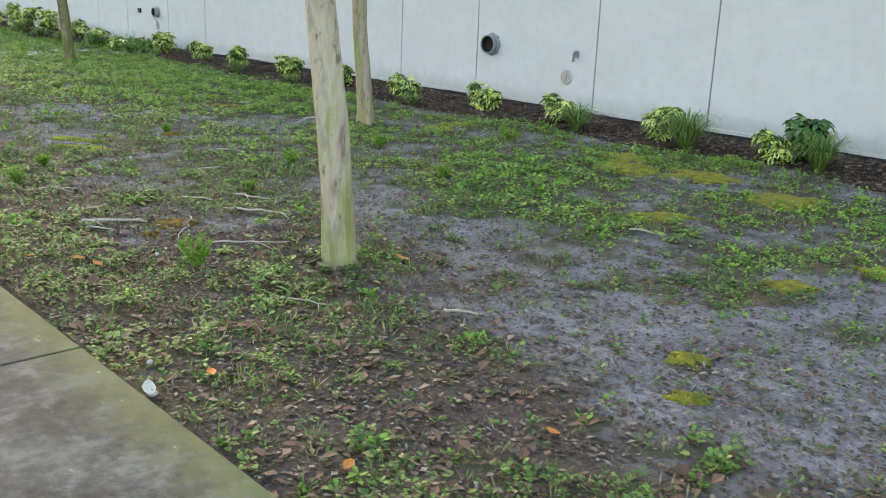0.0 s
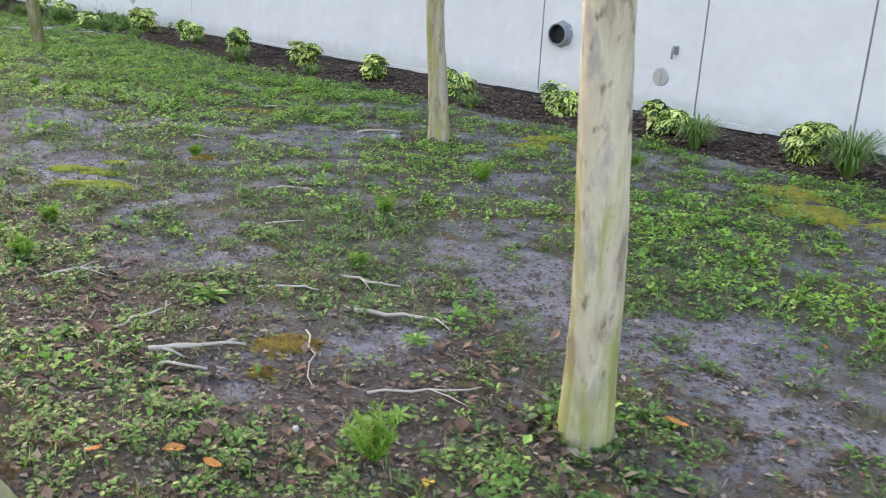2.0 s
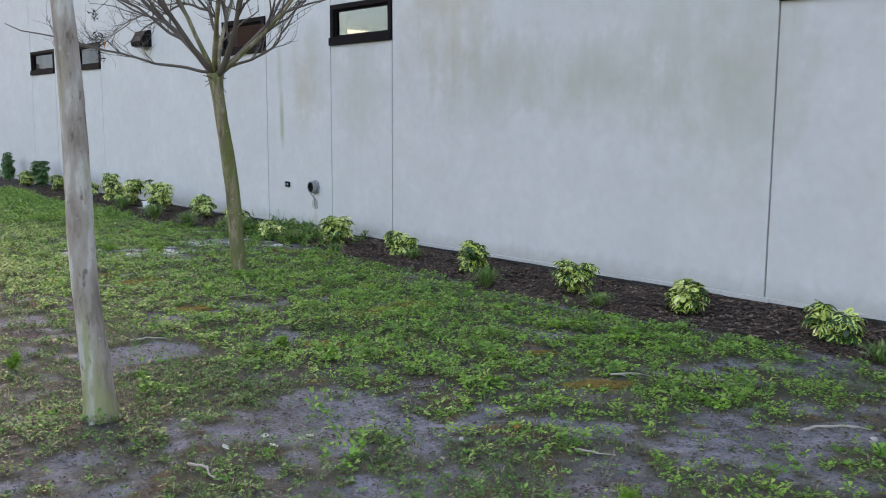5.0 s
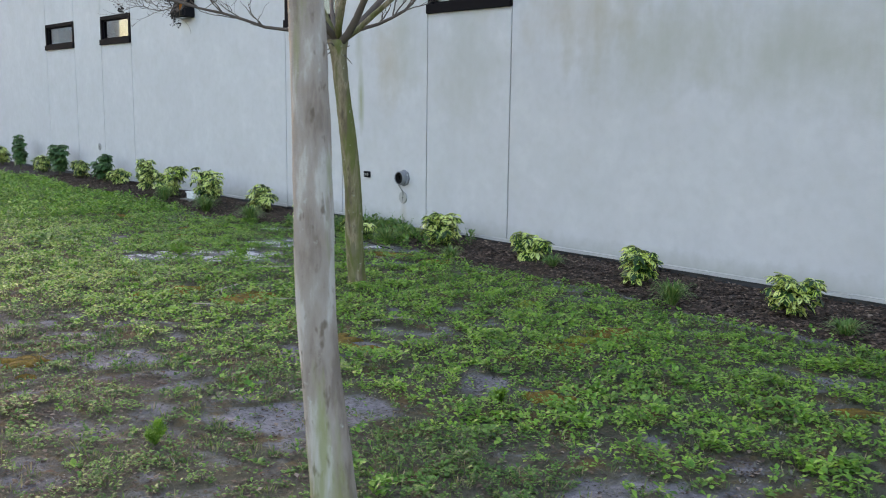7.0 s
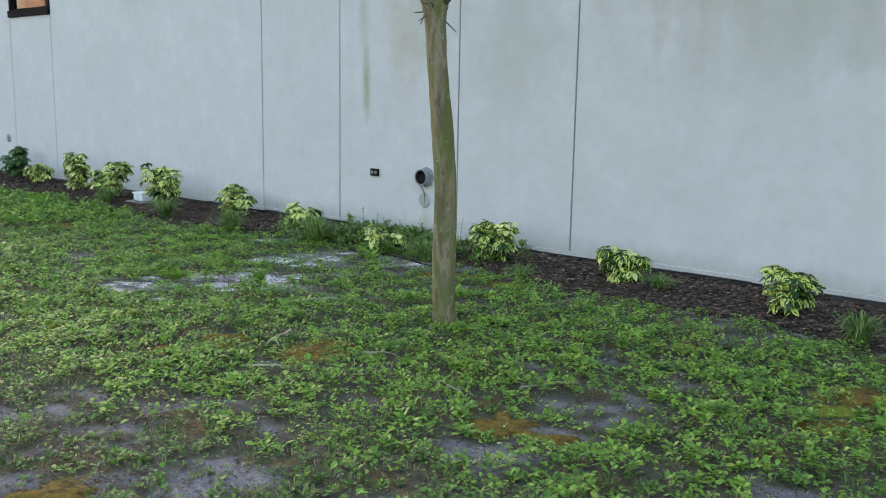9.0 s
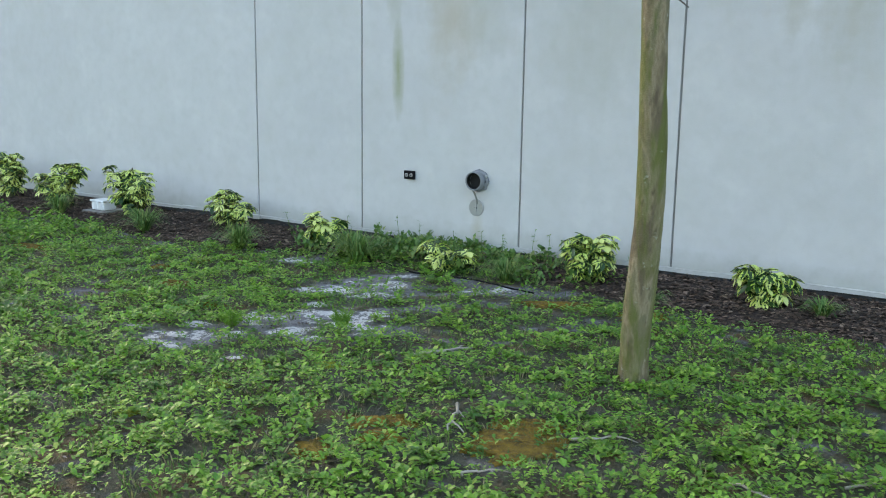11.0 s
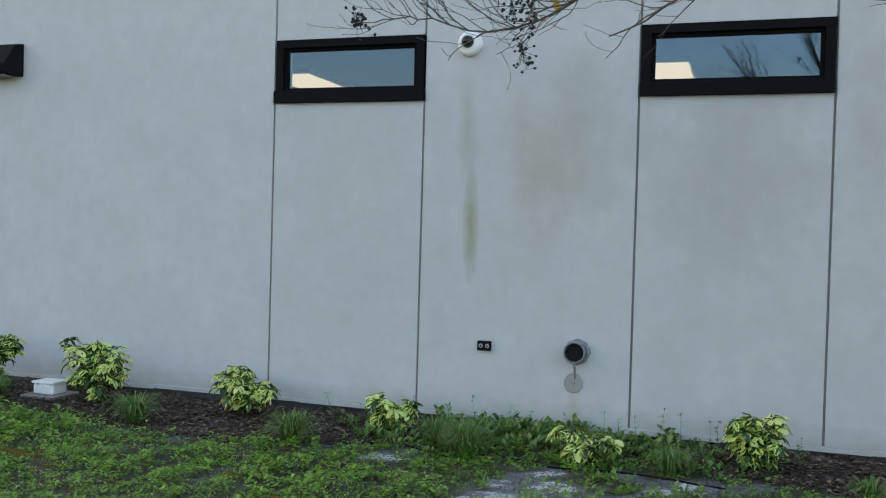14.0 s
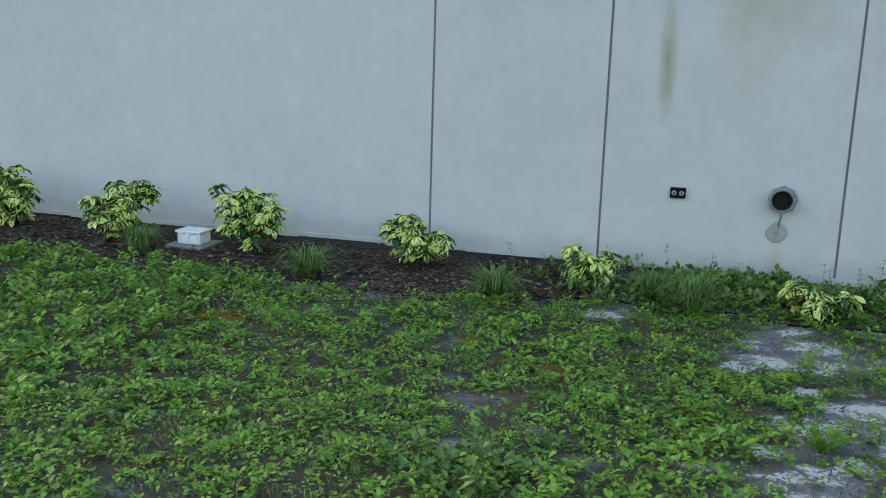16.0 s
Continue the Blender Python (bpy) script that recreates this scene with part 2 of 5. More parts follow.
def make_concrete():
    m = Mat("pavement_concrete", 0.85)
    v = m.world()
    fine, mid, wide = m.noise(v, 140, 3), m.noise(v, 14, 5, 0.65), m.noise(v, 5.5, 6, 0.75)
    c = m.ramp(wide, (0.40, (0.012, 0.018, 0.021)), (0.5, (0.034, 0.046, 0.052)), (0.60, (0.085, 0.105, 0.112)))
    c = m.mix(m.math("MULTIPLY", m.math("SUBTRACT", mid, 0.45, True), 3, True), c, (0.042, 0.049, 0.048))
    y = m.node("ShaderNodeSeparateXYZ", Vector=v).outputs["Y"]
    rim = m.math("MULTIPLY", m.math("SUBTRACT", m.math("ADD", y, m.math("MULTIPLY", m.math("SUBTRACT", mid, 0.5), 0.3)), 2.02, True), 4.5, True)
    c = m.mix(m.math("MULTIPLY", rim, 0.75), c, (0.085, 0.11, 0.035))
    c = m.mix(m.math("MULTIPLY", m.math("SUBTRACT", m.noise(v, 22, 2), 0.72, True), 8, True), c, (0.4, 0.4, 0.37))
    m.bump(m.math("ADD", fine, mid), 0.3, 0.004)
    return m.done(c)


WALL = make_wall_paint()
GROUND = make_ground()
CONCRETE = make_concrete()
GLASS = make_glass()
VARIEGATED = make_variegated()
TAN = ((0.37, (0.22, 0.17, 0.125)), (0.42, (0.38, 0.32, 0.24)), (0.53, (0.47, 0.41, 0.305)), (0.59, (0.32, 0.28, 0.24)))
ASH = ((0.38, (0.20, 0.158, 0.13)), (0.45, (0.285, 0.235, 0.20)), (0.53, (0.33, 0.285, 0.25)), (0.60, (0.45, 0.42, 0.385)))
OLIVE = ((0.40, (0.13, 0.10, 0.062)), (0.45, (0.19, 0.15, 0.09)), (0.52, (0.29, 0.235, 0.155)), (0.57, (0.17, 0.15, 0.085)))
BARK_PALE = make_bark("bark_pale", TAN, 1.1, (0.22, 0.23, 0.05), 0.9, 0.4)
GREY = ((0.40, (0.19, 0.145, 0.11)), (0.46, (0.31, 0.25, 0.19)), (0.52, (0.36, 0.30, 0.235)), (0.58, (0.27, 0.24, 0.205)))
BARK_GREY = make_bark("bark_grey", GREY, 1.15, (0.23, 0.22, 0.05), 0.8)
BARK_ASH = make_bark("bark_ash", ASH, 0.9, (0.22, 0.235, 0.085), 0.75, 0.35)
BARK_MOSSY = make_bark("bark_mossy", OLIVE, 3.0, (0.11, 0.13, 0.022), 0.8)
TWIG = plain("twig_bark", (0.12, 0.095, 0.08), 0.85, vary=0.35, scale=60)
DEAD_WOOD = plain("bleached_wood", (0.38, 0.345, 0.30), 0.85, vary=0.3, scale=45, bump=0.4)
STEM = plain("green_stem", (0.12, 0.13, 0.06), 0.6, vary=0.3)
SEALANT = plain("joint_sealant", (0.25, 0.25, 0.245), 0.8, vary=0.3, scale=30)
FOUNDATION = plain("stained_footing", (0.085, 0.088, 0.095), 0.9, vary=0.6, scale=18, bump=0.6)
LIP = plain("footing_lip", (0.55, 0.55, 0.54), 0.85, vary=0.4, scale=22, bump=0.4)
BRONZE = plain("dark_bronze", (0.011, 0.010, 0.012), 0.7, 0.0, vary=0.2, scale=20, bump=0.03)
for dull in (BRONZE,):
    dull.node_tree.nodes["Principled BSDF"].inputs["Specular IOR Level"].default_value = 0.04
PVC = plain("grey_pvc", (0.21, 0.22, 0.245), 0.45, vary=0.2, scale=25)
# near-black that stands for the shade inside the pipes
PIPE_SHADE = plain("pipe_shade", (0.012, 0.012, 0.012), 0.8)
STEEL = plain("galvanised_plate", (0.42, 0.43, 0.44), 0.45, 0.6, vary=0.2, scale=35)
BLACK_PLASTIC = plain("black_plastic", (0.010, 0.010, 0.012), 0.6)
BLACK_PLASTIC.node_tree.nodes["Principled BSDF"].inputs["Specular IOR Level"].default_value = 0.06
SOCKET_GREY = plain("socket_grey", (0.33, 0.33, 0.33), 0.4)
WHITE_PLASTIC = plain("white_plastic", (0.88, 0.89, 0.9), 0.4, vary=0.06, scale=12)
LENS = plain("dark_lens", (0.01, 0.01, 0.012), 0.06, bump=0.0)
PAVER = plain("paver_concrete", (0.30, 0.28, 0.26), 0.9, vary=0.3)
ROOM = plain("room_paint", (0.12, 0.11, 0.10), 0.9)
MULCH = make_leaf("mulch_chip", ((0.0, (0.026, 0.015, 0.012)), (0.5, (0.085, 0.05, 0.038)), (0.82, (0.145, 0.088, 0.066)), (1.0, (0.30, 0.22, 0.17))), 0.85, 0.0)
LITTER = make_leaf("leaf_litter", ((0.0, (0.03, 0.019, 0.015)), (0.55, (0.085, 0.055, 0.043)), (0.86, (0.155, 0.108, 0.08)), (1.0, (0.36, 0.30, 0.25))), 0.8, 0.05)
WEED = make_leaf("weed_leaf", ((0.0, (0.055, 0.19, 0.018)), (0.45, (0.17, 0.43, 0.042)), (0.85, (0.31, 0.59, 0.07)), (1.0, (0.47, 0.59, 0.13))), 0.4, 0.34, (0.35, (0.30, 0.37, 0.05), (0.055, 0.17, 0.025), (0.31, 0.59, 0.065)))
WEED_MID = make_leaf("weed_leaf_mid", ((0.0, (0.022, 0.085, 0.012)), (0.5, (0.072, 0.21, 0.027)), (0.9, (0.165, 0.37, 0.05)), (1.0, (0.30, 0.39, 0.10))), 0.5, 0.26, (0.3, (0.12, 0.15, 0.035), (0.028, 0.08, 0.015), (0.14, 0.38, 0.05)))
BLADE = make_leaf("grass_blade", ((0.0, (0.06, 0.14, 0.02)), (0.45, (0.12, 0.22, 0.035)), (0.75, (0.21, 0.22, 0.08)), (1.0, (0.38, 0.32, 0.2))), 0.5, 0.3)
TUFT = make_leaf("tuft_blade", ((0.0, (0.065, 0.16, 0.03)), (0.6, (0.13, 0.27, 0.055)), (1.0, (0.28, 0.34, 0.10))), 0.45, 0.25)
SPRIG = make_leaf("sprig_leaf", ((0.0, (0.07, 0.21, 0.02)), (0.6, (0.16, 0.38, 0.04)), (1.0, (0.30, 0.50, 0.09))), 0.5, 0.3)
FENNEL = make_leaf("feathery_leaf", ((0.0, (0.12, 0.30, 0.02)), (1.0, (0.24, 0.44, 0.05))), 0.5, 0.35)
DARK_LEAF = make_leaf("dark_leaf", ((0.0, (0.035, 0.10, 0.03)), (0.7, (0.08, 0.20, 0.06)), (1.0, (0.16, 0.30, 0.10))), 0.35, 0.2)
ORANGE = make_leaf("orange_leaf", ((0.0, (0.55, 0.17, 0.03)), (1.0, (0.62, 0.27, 0.05))), 0.6, 0.2)
YELLOW = make_leaf("yellow_leaf", ((0.0, (0.65, 0.36, 0.02)), (1.0, (0.7, 0.42, 0.04))), 0.6, 0.2)
POD = plain("seed_pod", (0.022, 0.017, 0.015), 0.8, vary=0.3)
LIT = Mat("lit_diffuser", 0.5)
LIT.done((0.85, 0.8, 0.65), Emission_Color=(1.0, 0.86, 0.6), Emission_Strength=0.3)
LIT = LIT.m
PALE_DRY = make_leaf("pale_dry_leaf", ((0.0, (0.55, 0.54, 0.47)), (1.0, (0.72, 0.71, 0.66))), 0.7, 0.1)
DEAD_LEAF = make_leaf("dead_leaf", ((0.0, (0.05, 0.022, 0.015)), (0.6, (0.13, 0.062, 0.04)), (0.9, (0.22, 0.13, 0.085)), (1.0, (0.36, 0.27, 0.2))), 0.75, 0.05)
FLOWER = make_leaf("yellow_flower", ((0.0, (0.7, 0.5, 0.02)), (1.0, (0.8, 0.62, 0.05))), 0.6, 0.2)
STUBBLE = make_leaf("dry_stubble", ((0.0, (0.04, 0.045, 0.03)), (0.4, (0.11, 0.115, 0.085)), (0.7, (0.20, 0.19, 0.165)), (1.0, (0.34, 0.32, 0.30))), 0.8, 0.1)
BRICK = plain("far_brick", (0.30, 0.13, 0.075), 0.9, vary=0.25, scale=3)
FAR_WHITE = plain("far_white_render", (0.75, 0.73, 0.66), 0.9, vary=0.1, scale=2)
STONE = plain("pale_stone", (0.42, 0.40, 0.37), 0.8, vary=0.25, scale=60)


# ---- building blocks ----
class Geo:
    """Vertices and faces gathered before they become one mesh."""

    def __init__(self):
        self.v, self.f = [], []

    def add(self, verts, faces):
        k = len(self.v)
        self.v += [tuple(p) for p in verts]
        self.f += [tuple(i + k for i in face) for face in faces]
        return self

    def box(self, x0, x1, y0, y1, z0, z1):
        v = [(x, y, z) for z in (z0, z1) for y in (y0, y1) for x in (x0, x1)]
        return self.add(v, [(0, 2, 3, 1), (4, 5, 7, 6), (0, 1, 5, 4), (2, 6, 7, 3), (0, 4, 6, 2), (1, 3, 7, 5)])

    def tube(self, path, radii, sides=8, caps=True, wobble=0.0, rng=None):
        path = [Vector(p) for p in path]
        k, rings = len(self.v), []
        side = None
        for i, p in enumerate(path):
            d = (path[min(i + 1, len(path) - 1)] - path[max(i - 1, 0)]).normalized()
            if side is None:
                side = d.orthogonal().normalized()
            side = (side - d * side.dot(d)).normalized()
            up = d.cross(side)
            ring = []
            for s in range(sides):
                a = 2 * math.pi * s / sides
                r = radii[i] * (1 + (rng.uniform(-wobble, wobble) if rng else 0))
                self.v.append(tuple(p + r * (math.cos(a) * side + math.sin(a) * up)))
                ring.append(len(self.v) - 1)
            rings.append(ring)
        for a, b in zip(rings, rings[1:]):
            for s in range(sides):
                self.f.append((a[s], a[(s + 1) % sides], b[(s + 1) % sides], b[s]))
        if caps:
            self.f.append(tuple(reversed(rings[0])))
            self.f.append(tuple(rings[-1]))
        return self

    def lathe(self, centre, profile, sides=24, axis="y"):
        """Rings of (radius, along the axis)."""
        k = len(self.v)
        for r, h in profile:
            for s in range(sides):
                a = 2 * math.pi * s / sides
                p, q = r * math.cos(a), r * math.sin(a)
                o = {"y": (p, h, q), "z": (p, q, h), "x": (h, p, q)}[axis]
                self.v.append(tuple(Vector(centre) + Vector(o)))
        for i in range(len(profile) - 1):
            for s in range(sides):
                t = (s + 1) % sides
                self.f.append((k + i * sides + s, k + i * sides + t, k + (i + 1) * sides + t, k + (i + 1) * sides + s))
        return self

    def mesh(self, name, mat, bevel=0.0, smooth=False, segments=2):
        bm = bmesh.new()
        vs = [bm.verts.new(p) for p in self.v]
        for face in self.f:
            try:
                bm.faces.new([vs[i] for i in face])
            except ValueError:
                pass
        bmesh.ops.recalc_face_normals(bm, faces=bm.faces)
        if bevel:
            bmesh.ops.bevel(bm, geom=bm.edges[:], offset=bevel, segments=segments, affect="EDGES", profile=0.6)
        me = bpy.data.meshes.new(name)
        bm.to_mesh(me)
        bm.free()
        me.materials.append(mat)
        if smooth:
            me.polygons.foreach_set("use_smooth", [True] * len(me.polygons))
        return me

    def ob(self, name, mat, parent=None, label="", bevel=0.0, smooth=False):
        o = new(name, self.mesh(name, mat, bevel, smooth))
        if parent:
            o.parent = parent
            o.matrix_parent_inverse = parent.matrix_basis.inverted()
        return tagged(o, label)


def empty(name, at, label, category, group="", kind=""):
    o = new(name)
    o.location = at
    o.empty_display_size = 0.1
    return tagged(o, label, category, group, kind)


def raw(name, verts, faces, mat, smooth=False, parent=None):
    """A large mesh straight from arrays."""
    me = bpy.data.meshes.new(name)
    me.from_pydata(verts, [], faces)
    me.materials.append(mat)
    if smooth:
        me.polygons.foreach_set("use_smooth", [True] * len(me.polygons))
    o = new(name, me)
    if parent:
        o.parent = parent
    return o


def hashed(ix, iy, seed):
    h = (ix.astype(np.int64) * 374761393 + iy.astype(np.int64) * 668265263 + seed * 1274126177) & 0x7FFFFFFF
    h = ((h ^ (h >> 13)) * 1103515245) & 0x7FFFFFFF
    return ((h ^ (h >> 16)) & 0xFFFF) / 65535.0


def grain(x, y, size, seed):
    """Smooth random numbers from 0 to 1 over the plan."""
    u, w = np.asarray(x) / size, np.asarray(y) / size
    i, j = np.floor(u), np.floor(w)
    a, b = u - i, w - j
    a, b = a * a * (3 - 2 * a), b * b * (3 - 2 * b)
    h = lambda p, q: hashed(i + p, j + q, seed)
    return (h(0, 0) * (1 - a) + h(1, 0) * a) * (1 - b) + (h(0, 1) * (1 - a) + h(1, 1) * a) * b


def blobs(x, y, spots):
    """How far inside one of the oval spots (x, y, half length, half depth, heading) a place lies: 1 at a heart, 0 outside."""
    out = np.zeros(np.shape(x))
    wob = 0.45 + 0.75 * grain(x, y, 0.3, 7) + 0.5 * grain(x, y, 0.09, 8)
    for sx, sy, rx, ry, way in spots:
        c, n = math.cos(radians(way)), math.sin(radians(way))
        u, w = (x - sx) * c + (y - sy) * n, (y - sy) * c - (x - sx) * n
        d = np.sqrt((u / rx) ** 2 + (w / ry) ** 2) * wob
        out = np.maximum(out, np.clip(1.25 - d, 0, 1))
    return out


# ---- the lie of the ground ----
WALL_Y = 9.2
# patches on the lawn: place, half length, half depth, and the way the length runs in degrees
BARE_NEAR = [(-1.22, 3.71, 0.37, 0.28, 52), (-1.77, 4.08, 0.74, 0.66, 53), (-1.91, 5.36, 0.35, 0.49, 54), (-2.5, 4.04, 0.55, 0.37, 54), (-3.74, 4.92, 0.49, 0.38, 51),
             (-4.17, 4.46, 0.5, 0.38, 56), (-4.52, 3.3, 0.38, 0.46, 55), (-4.53, 3.61, 0.37, 0.45, 51), (-4.59, 3.06, 0.17, 0.2, 50), (-4.82, 4.62, 0.24, 0.27, 52),
             (-5.93, 3.69, 0.29, 0.15, 53), (-6.41, 3.63, 0.27, 0.19, 54)]
BARE_FAR = [(-7.58, 8.04, 0.5, 0.24, 47), (-8.06, 6.03, 0.54, 0.33, 59), (-8.45, 4.17, 0.43, 0.8, 61), (-8.59, 7.72, 0.67, 0.23, 47), (-8.83, 5.52, 0.29, 0.19, 47),
            (-9.78, 4.39, 0.8, 0.58, 47), (-11.68, 5.37, 0.17, 0.2, 49), (-11.89, 4.41, 0.45, 0.34, 48), (-12.8, 5.0, 0.27, 0.19, 49), (-13.49, 4.05, 0.43, 0.19, 49),
            (-14.42, 6.45, 0.15, 0.14, 30), (-15.09, 6.22, 0.16, 0.15, 30), (-16.14, 6.6, 0.19, 0.12, 30), (-16.58, 5.19, 0.13, 0.1, 30), (-18.14, 5.91, 0.11, 0.14, 25),
            (-18.56, 5.56, 0.1, 0.1, 25), (-19.66, 4.8, 0.14, 0.15, 24)]
BARE = BARE_NEAR + BARE_FAR
SAND = [(-16.05, 7.94, 0.47, 0.18, 30), (-16.44, 6.19, 0.14, 0.14, 30), (-16.53, 5.65, 0.1, 0.1, 31), (-16.61, 6.83, 0.18, 0.15, 31), (-16.64, 6.2, 0.16, 0.11, 24),
        (-16.71, 6.82, 0.15, 0.11, 25), (-16.84, 5.96, 0.06, 0.3, 30), (-16.99, 6.9, 0.15, 0.12, 30), (-17.01, 6.43, 0.19, 0.18, 30), (-17.02, 8.04, 0.26, 0.18, 31),
        (-17.23, 5.73, 0.15, 0.11, 30), (-17.24, 6.03, 0.12, 0.1, 24), (-17.33, 7.19, 0.12, 0.11, 30), (-17.45, 5.77, 0.15, 0.09, 25), (-18.1, 8.03, 0.25, 0.21, 31),
        (-16.7, 6.6, 0.75, 0.45, 60), (-16.9, 7.5, 0.6, 0.4, 20), (-17.1, 5.7, 0.4, 0.25, 30)]
MOSS_NEAR = [(-1.91, 5.88, 0.1, 0.11, 54), (-3.12, 7.14, 0.24, 0.28, 57), (-4.33, 7.06, 0.17, 0.17, 54), (-4.48, 7.06, 0.2, 0.2, 58), (-4.77, 7.48, 0.22, 0.26, 55),
             (-4.78, 3.22, 0.05, 0.06, 51), (-4.91, 3.43, 0.15, 0.12, 56), (-6.79, 7.16, 0.16, 0.11, 48), (-6.88, 7.5, 0.18, 0.11, 47), (-7.91, 4.9, 0.08, 0.07, 47),
             (-9.25, 6.22, 0.18, 0.13, 47), (-10.02, 6.5, 0.1, 0.08, 48)]
MOSS_FAR = [(-11.26, 5.46, 0.13, 0.13, 48), (-11.84, 6.27, 0.11, 0.11, 50), (-11.87, 6.87, 0.2, 0.15, 48), (-12.71, 5.32, 0.07, 0.06, 49), (-13.01, 5.27, 0.16, 0.15, 48),
            (-13.52, 3.41, 0.06, 0.07, 49), (-13.83, 3.49, 0.16, 0.15, 49), (-14.58, 5.43, 0.21, 0.2, 51), (-14.62, 5.65, 0.17, 0.08, 30), (-14.92, 7.87, 0.16, 0.1, 30),
            (-15.09, 5.13, 0.1, 0.11, 51), (-15.22, 5.3, 0.15, 0.07, 30), (-15.25, 4.88, 0.09, 0.11, 51), (-15.53, 7.79, 0.24, 0.11, 31), (-17.61, 6.39, 0.16, 0.06, 30),
            (-18.26, 6.76, 0.15, 0.1, 26), (-18.8, 7.52, 0.08, 0.08, 27), (-18.85, 7.1, 0.07, 0.08, 30), (-20.47, 6.97, 0.17, 0.11, 27)]
MOSS = MOSS_NEAR + MOSS_FAR
BRIGHT_MOSS = [(-1.66, 3.73, 0.08, 0.06, 52), (-1.87, 4.04, 0.09, 0.07, 53), (-2.09, 5.26, 0.13, 0.1, 54), (-3.33, 5.95, 0.23, 0.13, 56), (-3.91, 7.35, 0.26, 0.24, 58),
               (-7.62, 3.98, 0.24, 0.11, 57), (-7.86, 4.16, 0.12, 0.06, 57), (-8.08, 4.04, 0.17, 0.11, 47), (-8.1, 4.36, 0.1, 0.06, 47), (-11.89, 6.54, 0.14, 0.09, 50),
               (-12.99, 7.12, 0.1, 0.1, 51), (-15.97, 5.83, 0.08, 0.06, 31), (-16.2, 5.24, 0.06, 0.04, 31), (-16.26, 4.75, 0.07, 0.08, 30)]
BROWN = [(-2.24, 2.92, 0.49, 0.39, 52), (-3.33, 2.49, 0.21, 0.24, 53), (-4.39, 3.95, 0.15, 0.21, 51), (-4.84, 2.7, 0.26, 0.28, 50), (-5.63, 2.89, 0.22, 0.44, 56),
         (-5.93, 6.19, 0.27, 0.39, 56), (-7.1, 3.38, 0.14, 0.34, 55), (-8.24, 5.08, 0.25, 0.2, 47), (-8.98, 6.52, 0.49, 0.24, 47), (-10.06, 5.59, 0.59, 0.31, 47),
         (-12.48, 5.86, 0.32, 0.41, 48), (-12.87, 3.16, 0.27, 0.15, 48), (-13.0, 3.86, 0.36, 0.15, 49), (-13.26, 6.07, 0.3, 0.36, 50), (-14.49, 6.19, 0.24, 0.16, 30),
         (-17.27, 6.31, 0.2, 0.14, 31), (-18.31, 6.73, 0.19, 0.12, 26), (-19.75, 7.68, 0.32, 0.16, 28), (-20.22, 7.26, 0.15, 0.12, 27)]
GREEN_NEAR = [(-3.48, 3.27, 0.2, 0.28, 54), (-3.81, 5.68, 0.29, 0.52, 52), (-3.82, 3.36, 0.2, 0.13, 49), (-4.22, 2.76, 0.31, 0.46, 54), (-4.39, 5.66, 0.9, 0.75, 57),
              (-4.49, 2.78, 0.2, 0.21, 50), (-4.67, 7.7, 0.9, 0.73, 59), (-6.23, 4.6, 0.63, 0.58, 55), (-7.13, 6.59, 0.27, 0.22, 47), (-7.38, 5.01, 0.69, 0.22, 47),
              (-8.52, 4.5, 0.46, 0.23, 47), (-9.76, 7.02, 0.9, 0.38, 47)]
GREEN_FAR = [(-10.42, 6.08, 0.9, 0.9, 63), (-10.9, 4.19, 0.52, 0.36, 47), (-11.78, 6.41, 0.9, 0.9, 68), (-12.49, 7.0, 0.39, 0.46, 50), (-13.17, 4.42, 0.44, 0.37, 49),
             (-14.11, 5.98, 0.9, 0.78, 48), (-15.09, 6.67, 0.29, 0.26, 30), (-15.68, 5.42, 0.36, 0.24, 30), (-15.82, 7.03, 0.23, 0.22, 31), (-16.77, 5.32, 0.9, 0.9, 52),
             (-17.7, 6.21, 0.78, 0.9, 48), (-19.48, 5.68, 0.82, 0.74, 25), (-20.45, 6.52, 0.9, 0.9, 56), (-21.22, 7.48, 0.81, 0.46, 28), (-24.0, 5.5, 4.5, 3.0, 0),
             (-29.0, 5.5, 5.0, 3.5, 0), (-17.3, 8.5, 1.5, 0.3, 0), (-10.75, 3.65, 0.75, 0.4, 47)]
GREEN = GREEN_NEAR + GREEN_FAR


def sandy(x, y):
    """White sand washed out in ragged flecks below the drain pipe."""
    return blobs(x, y, SAND) * np.clip(4.2 * (grain(x, y, 0.15, 41) * 0.6 + grain(x, y, 0.06, 42) * 0.4) - 1.5, 0, 1)


def mulch_edge(x):
    """Where, across the lawn, the mulch bed begins."""
    return 8.0 + 0.35 * (grain(x, x * 0, 1.3, 3) - 0.5) + 0.45 * np.exp(-((x + 17.0) / 1.5) ** 2) - 0.1 * np.exp(-((x + 20.3) / 1.5) ** 2) + 0.25 * np.exp(-((x + 4.5) / 2.0) ** 2)


def height(x, y):
    h = -0.10 + 0.05 * (grain(x, y, 1.7, 11) - 0.5) + 0.022 * (grain(x, y, 0.35, 12) - 0.5) + 0.010 * (grain(x, y, 0.11, 13) - 0.5)
    h = h - 0.03 * np.exp(-(((x + 7.0) / 3) ** 2 + ((y - 4) / 2) ** 2))
    h = h + 0.03 * np.clip((y - 8.2) / 0.7, 0, 1)
    return np.where((y > 2.27), h, -0.13)


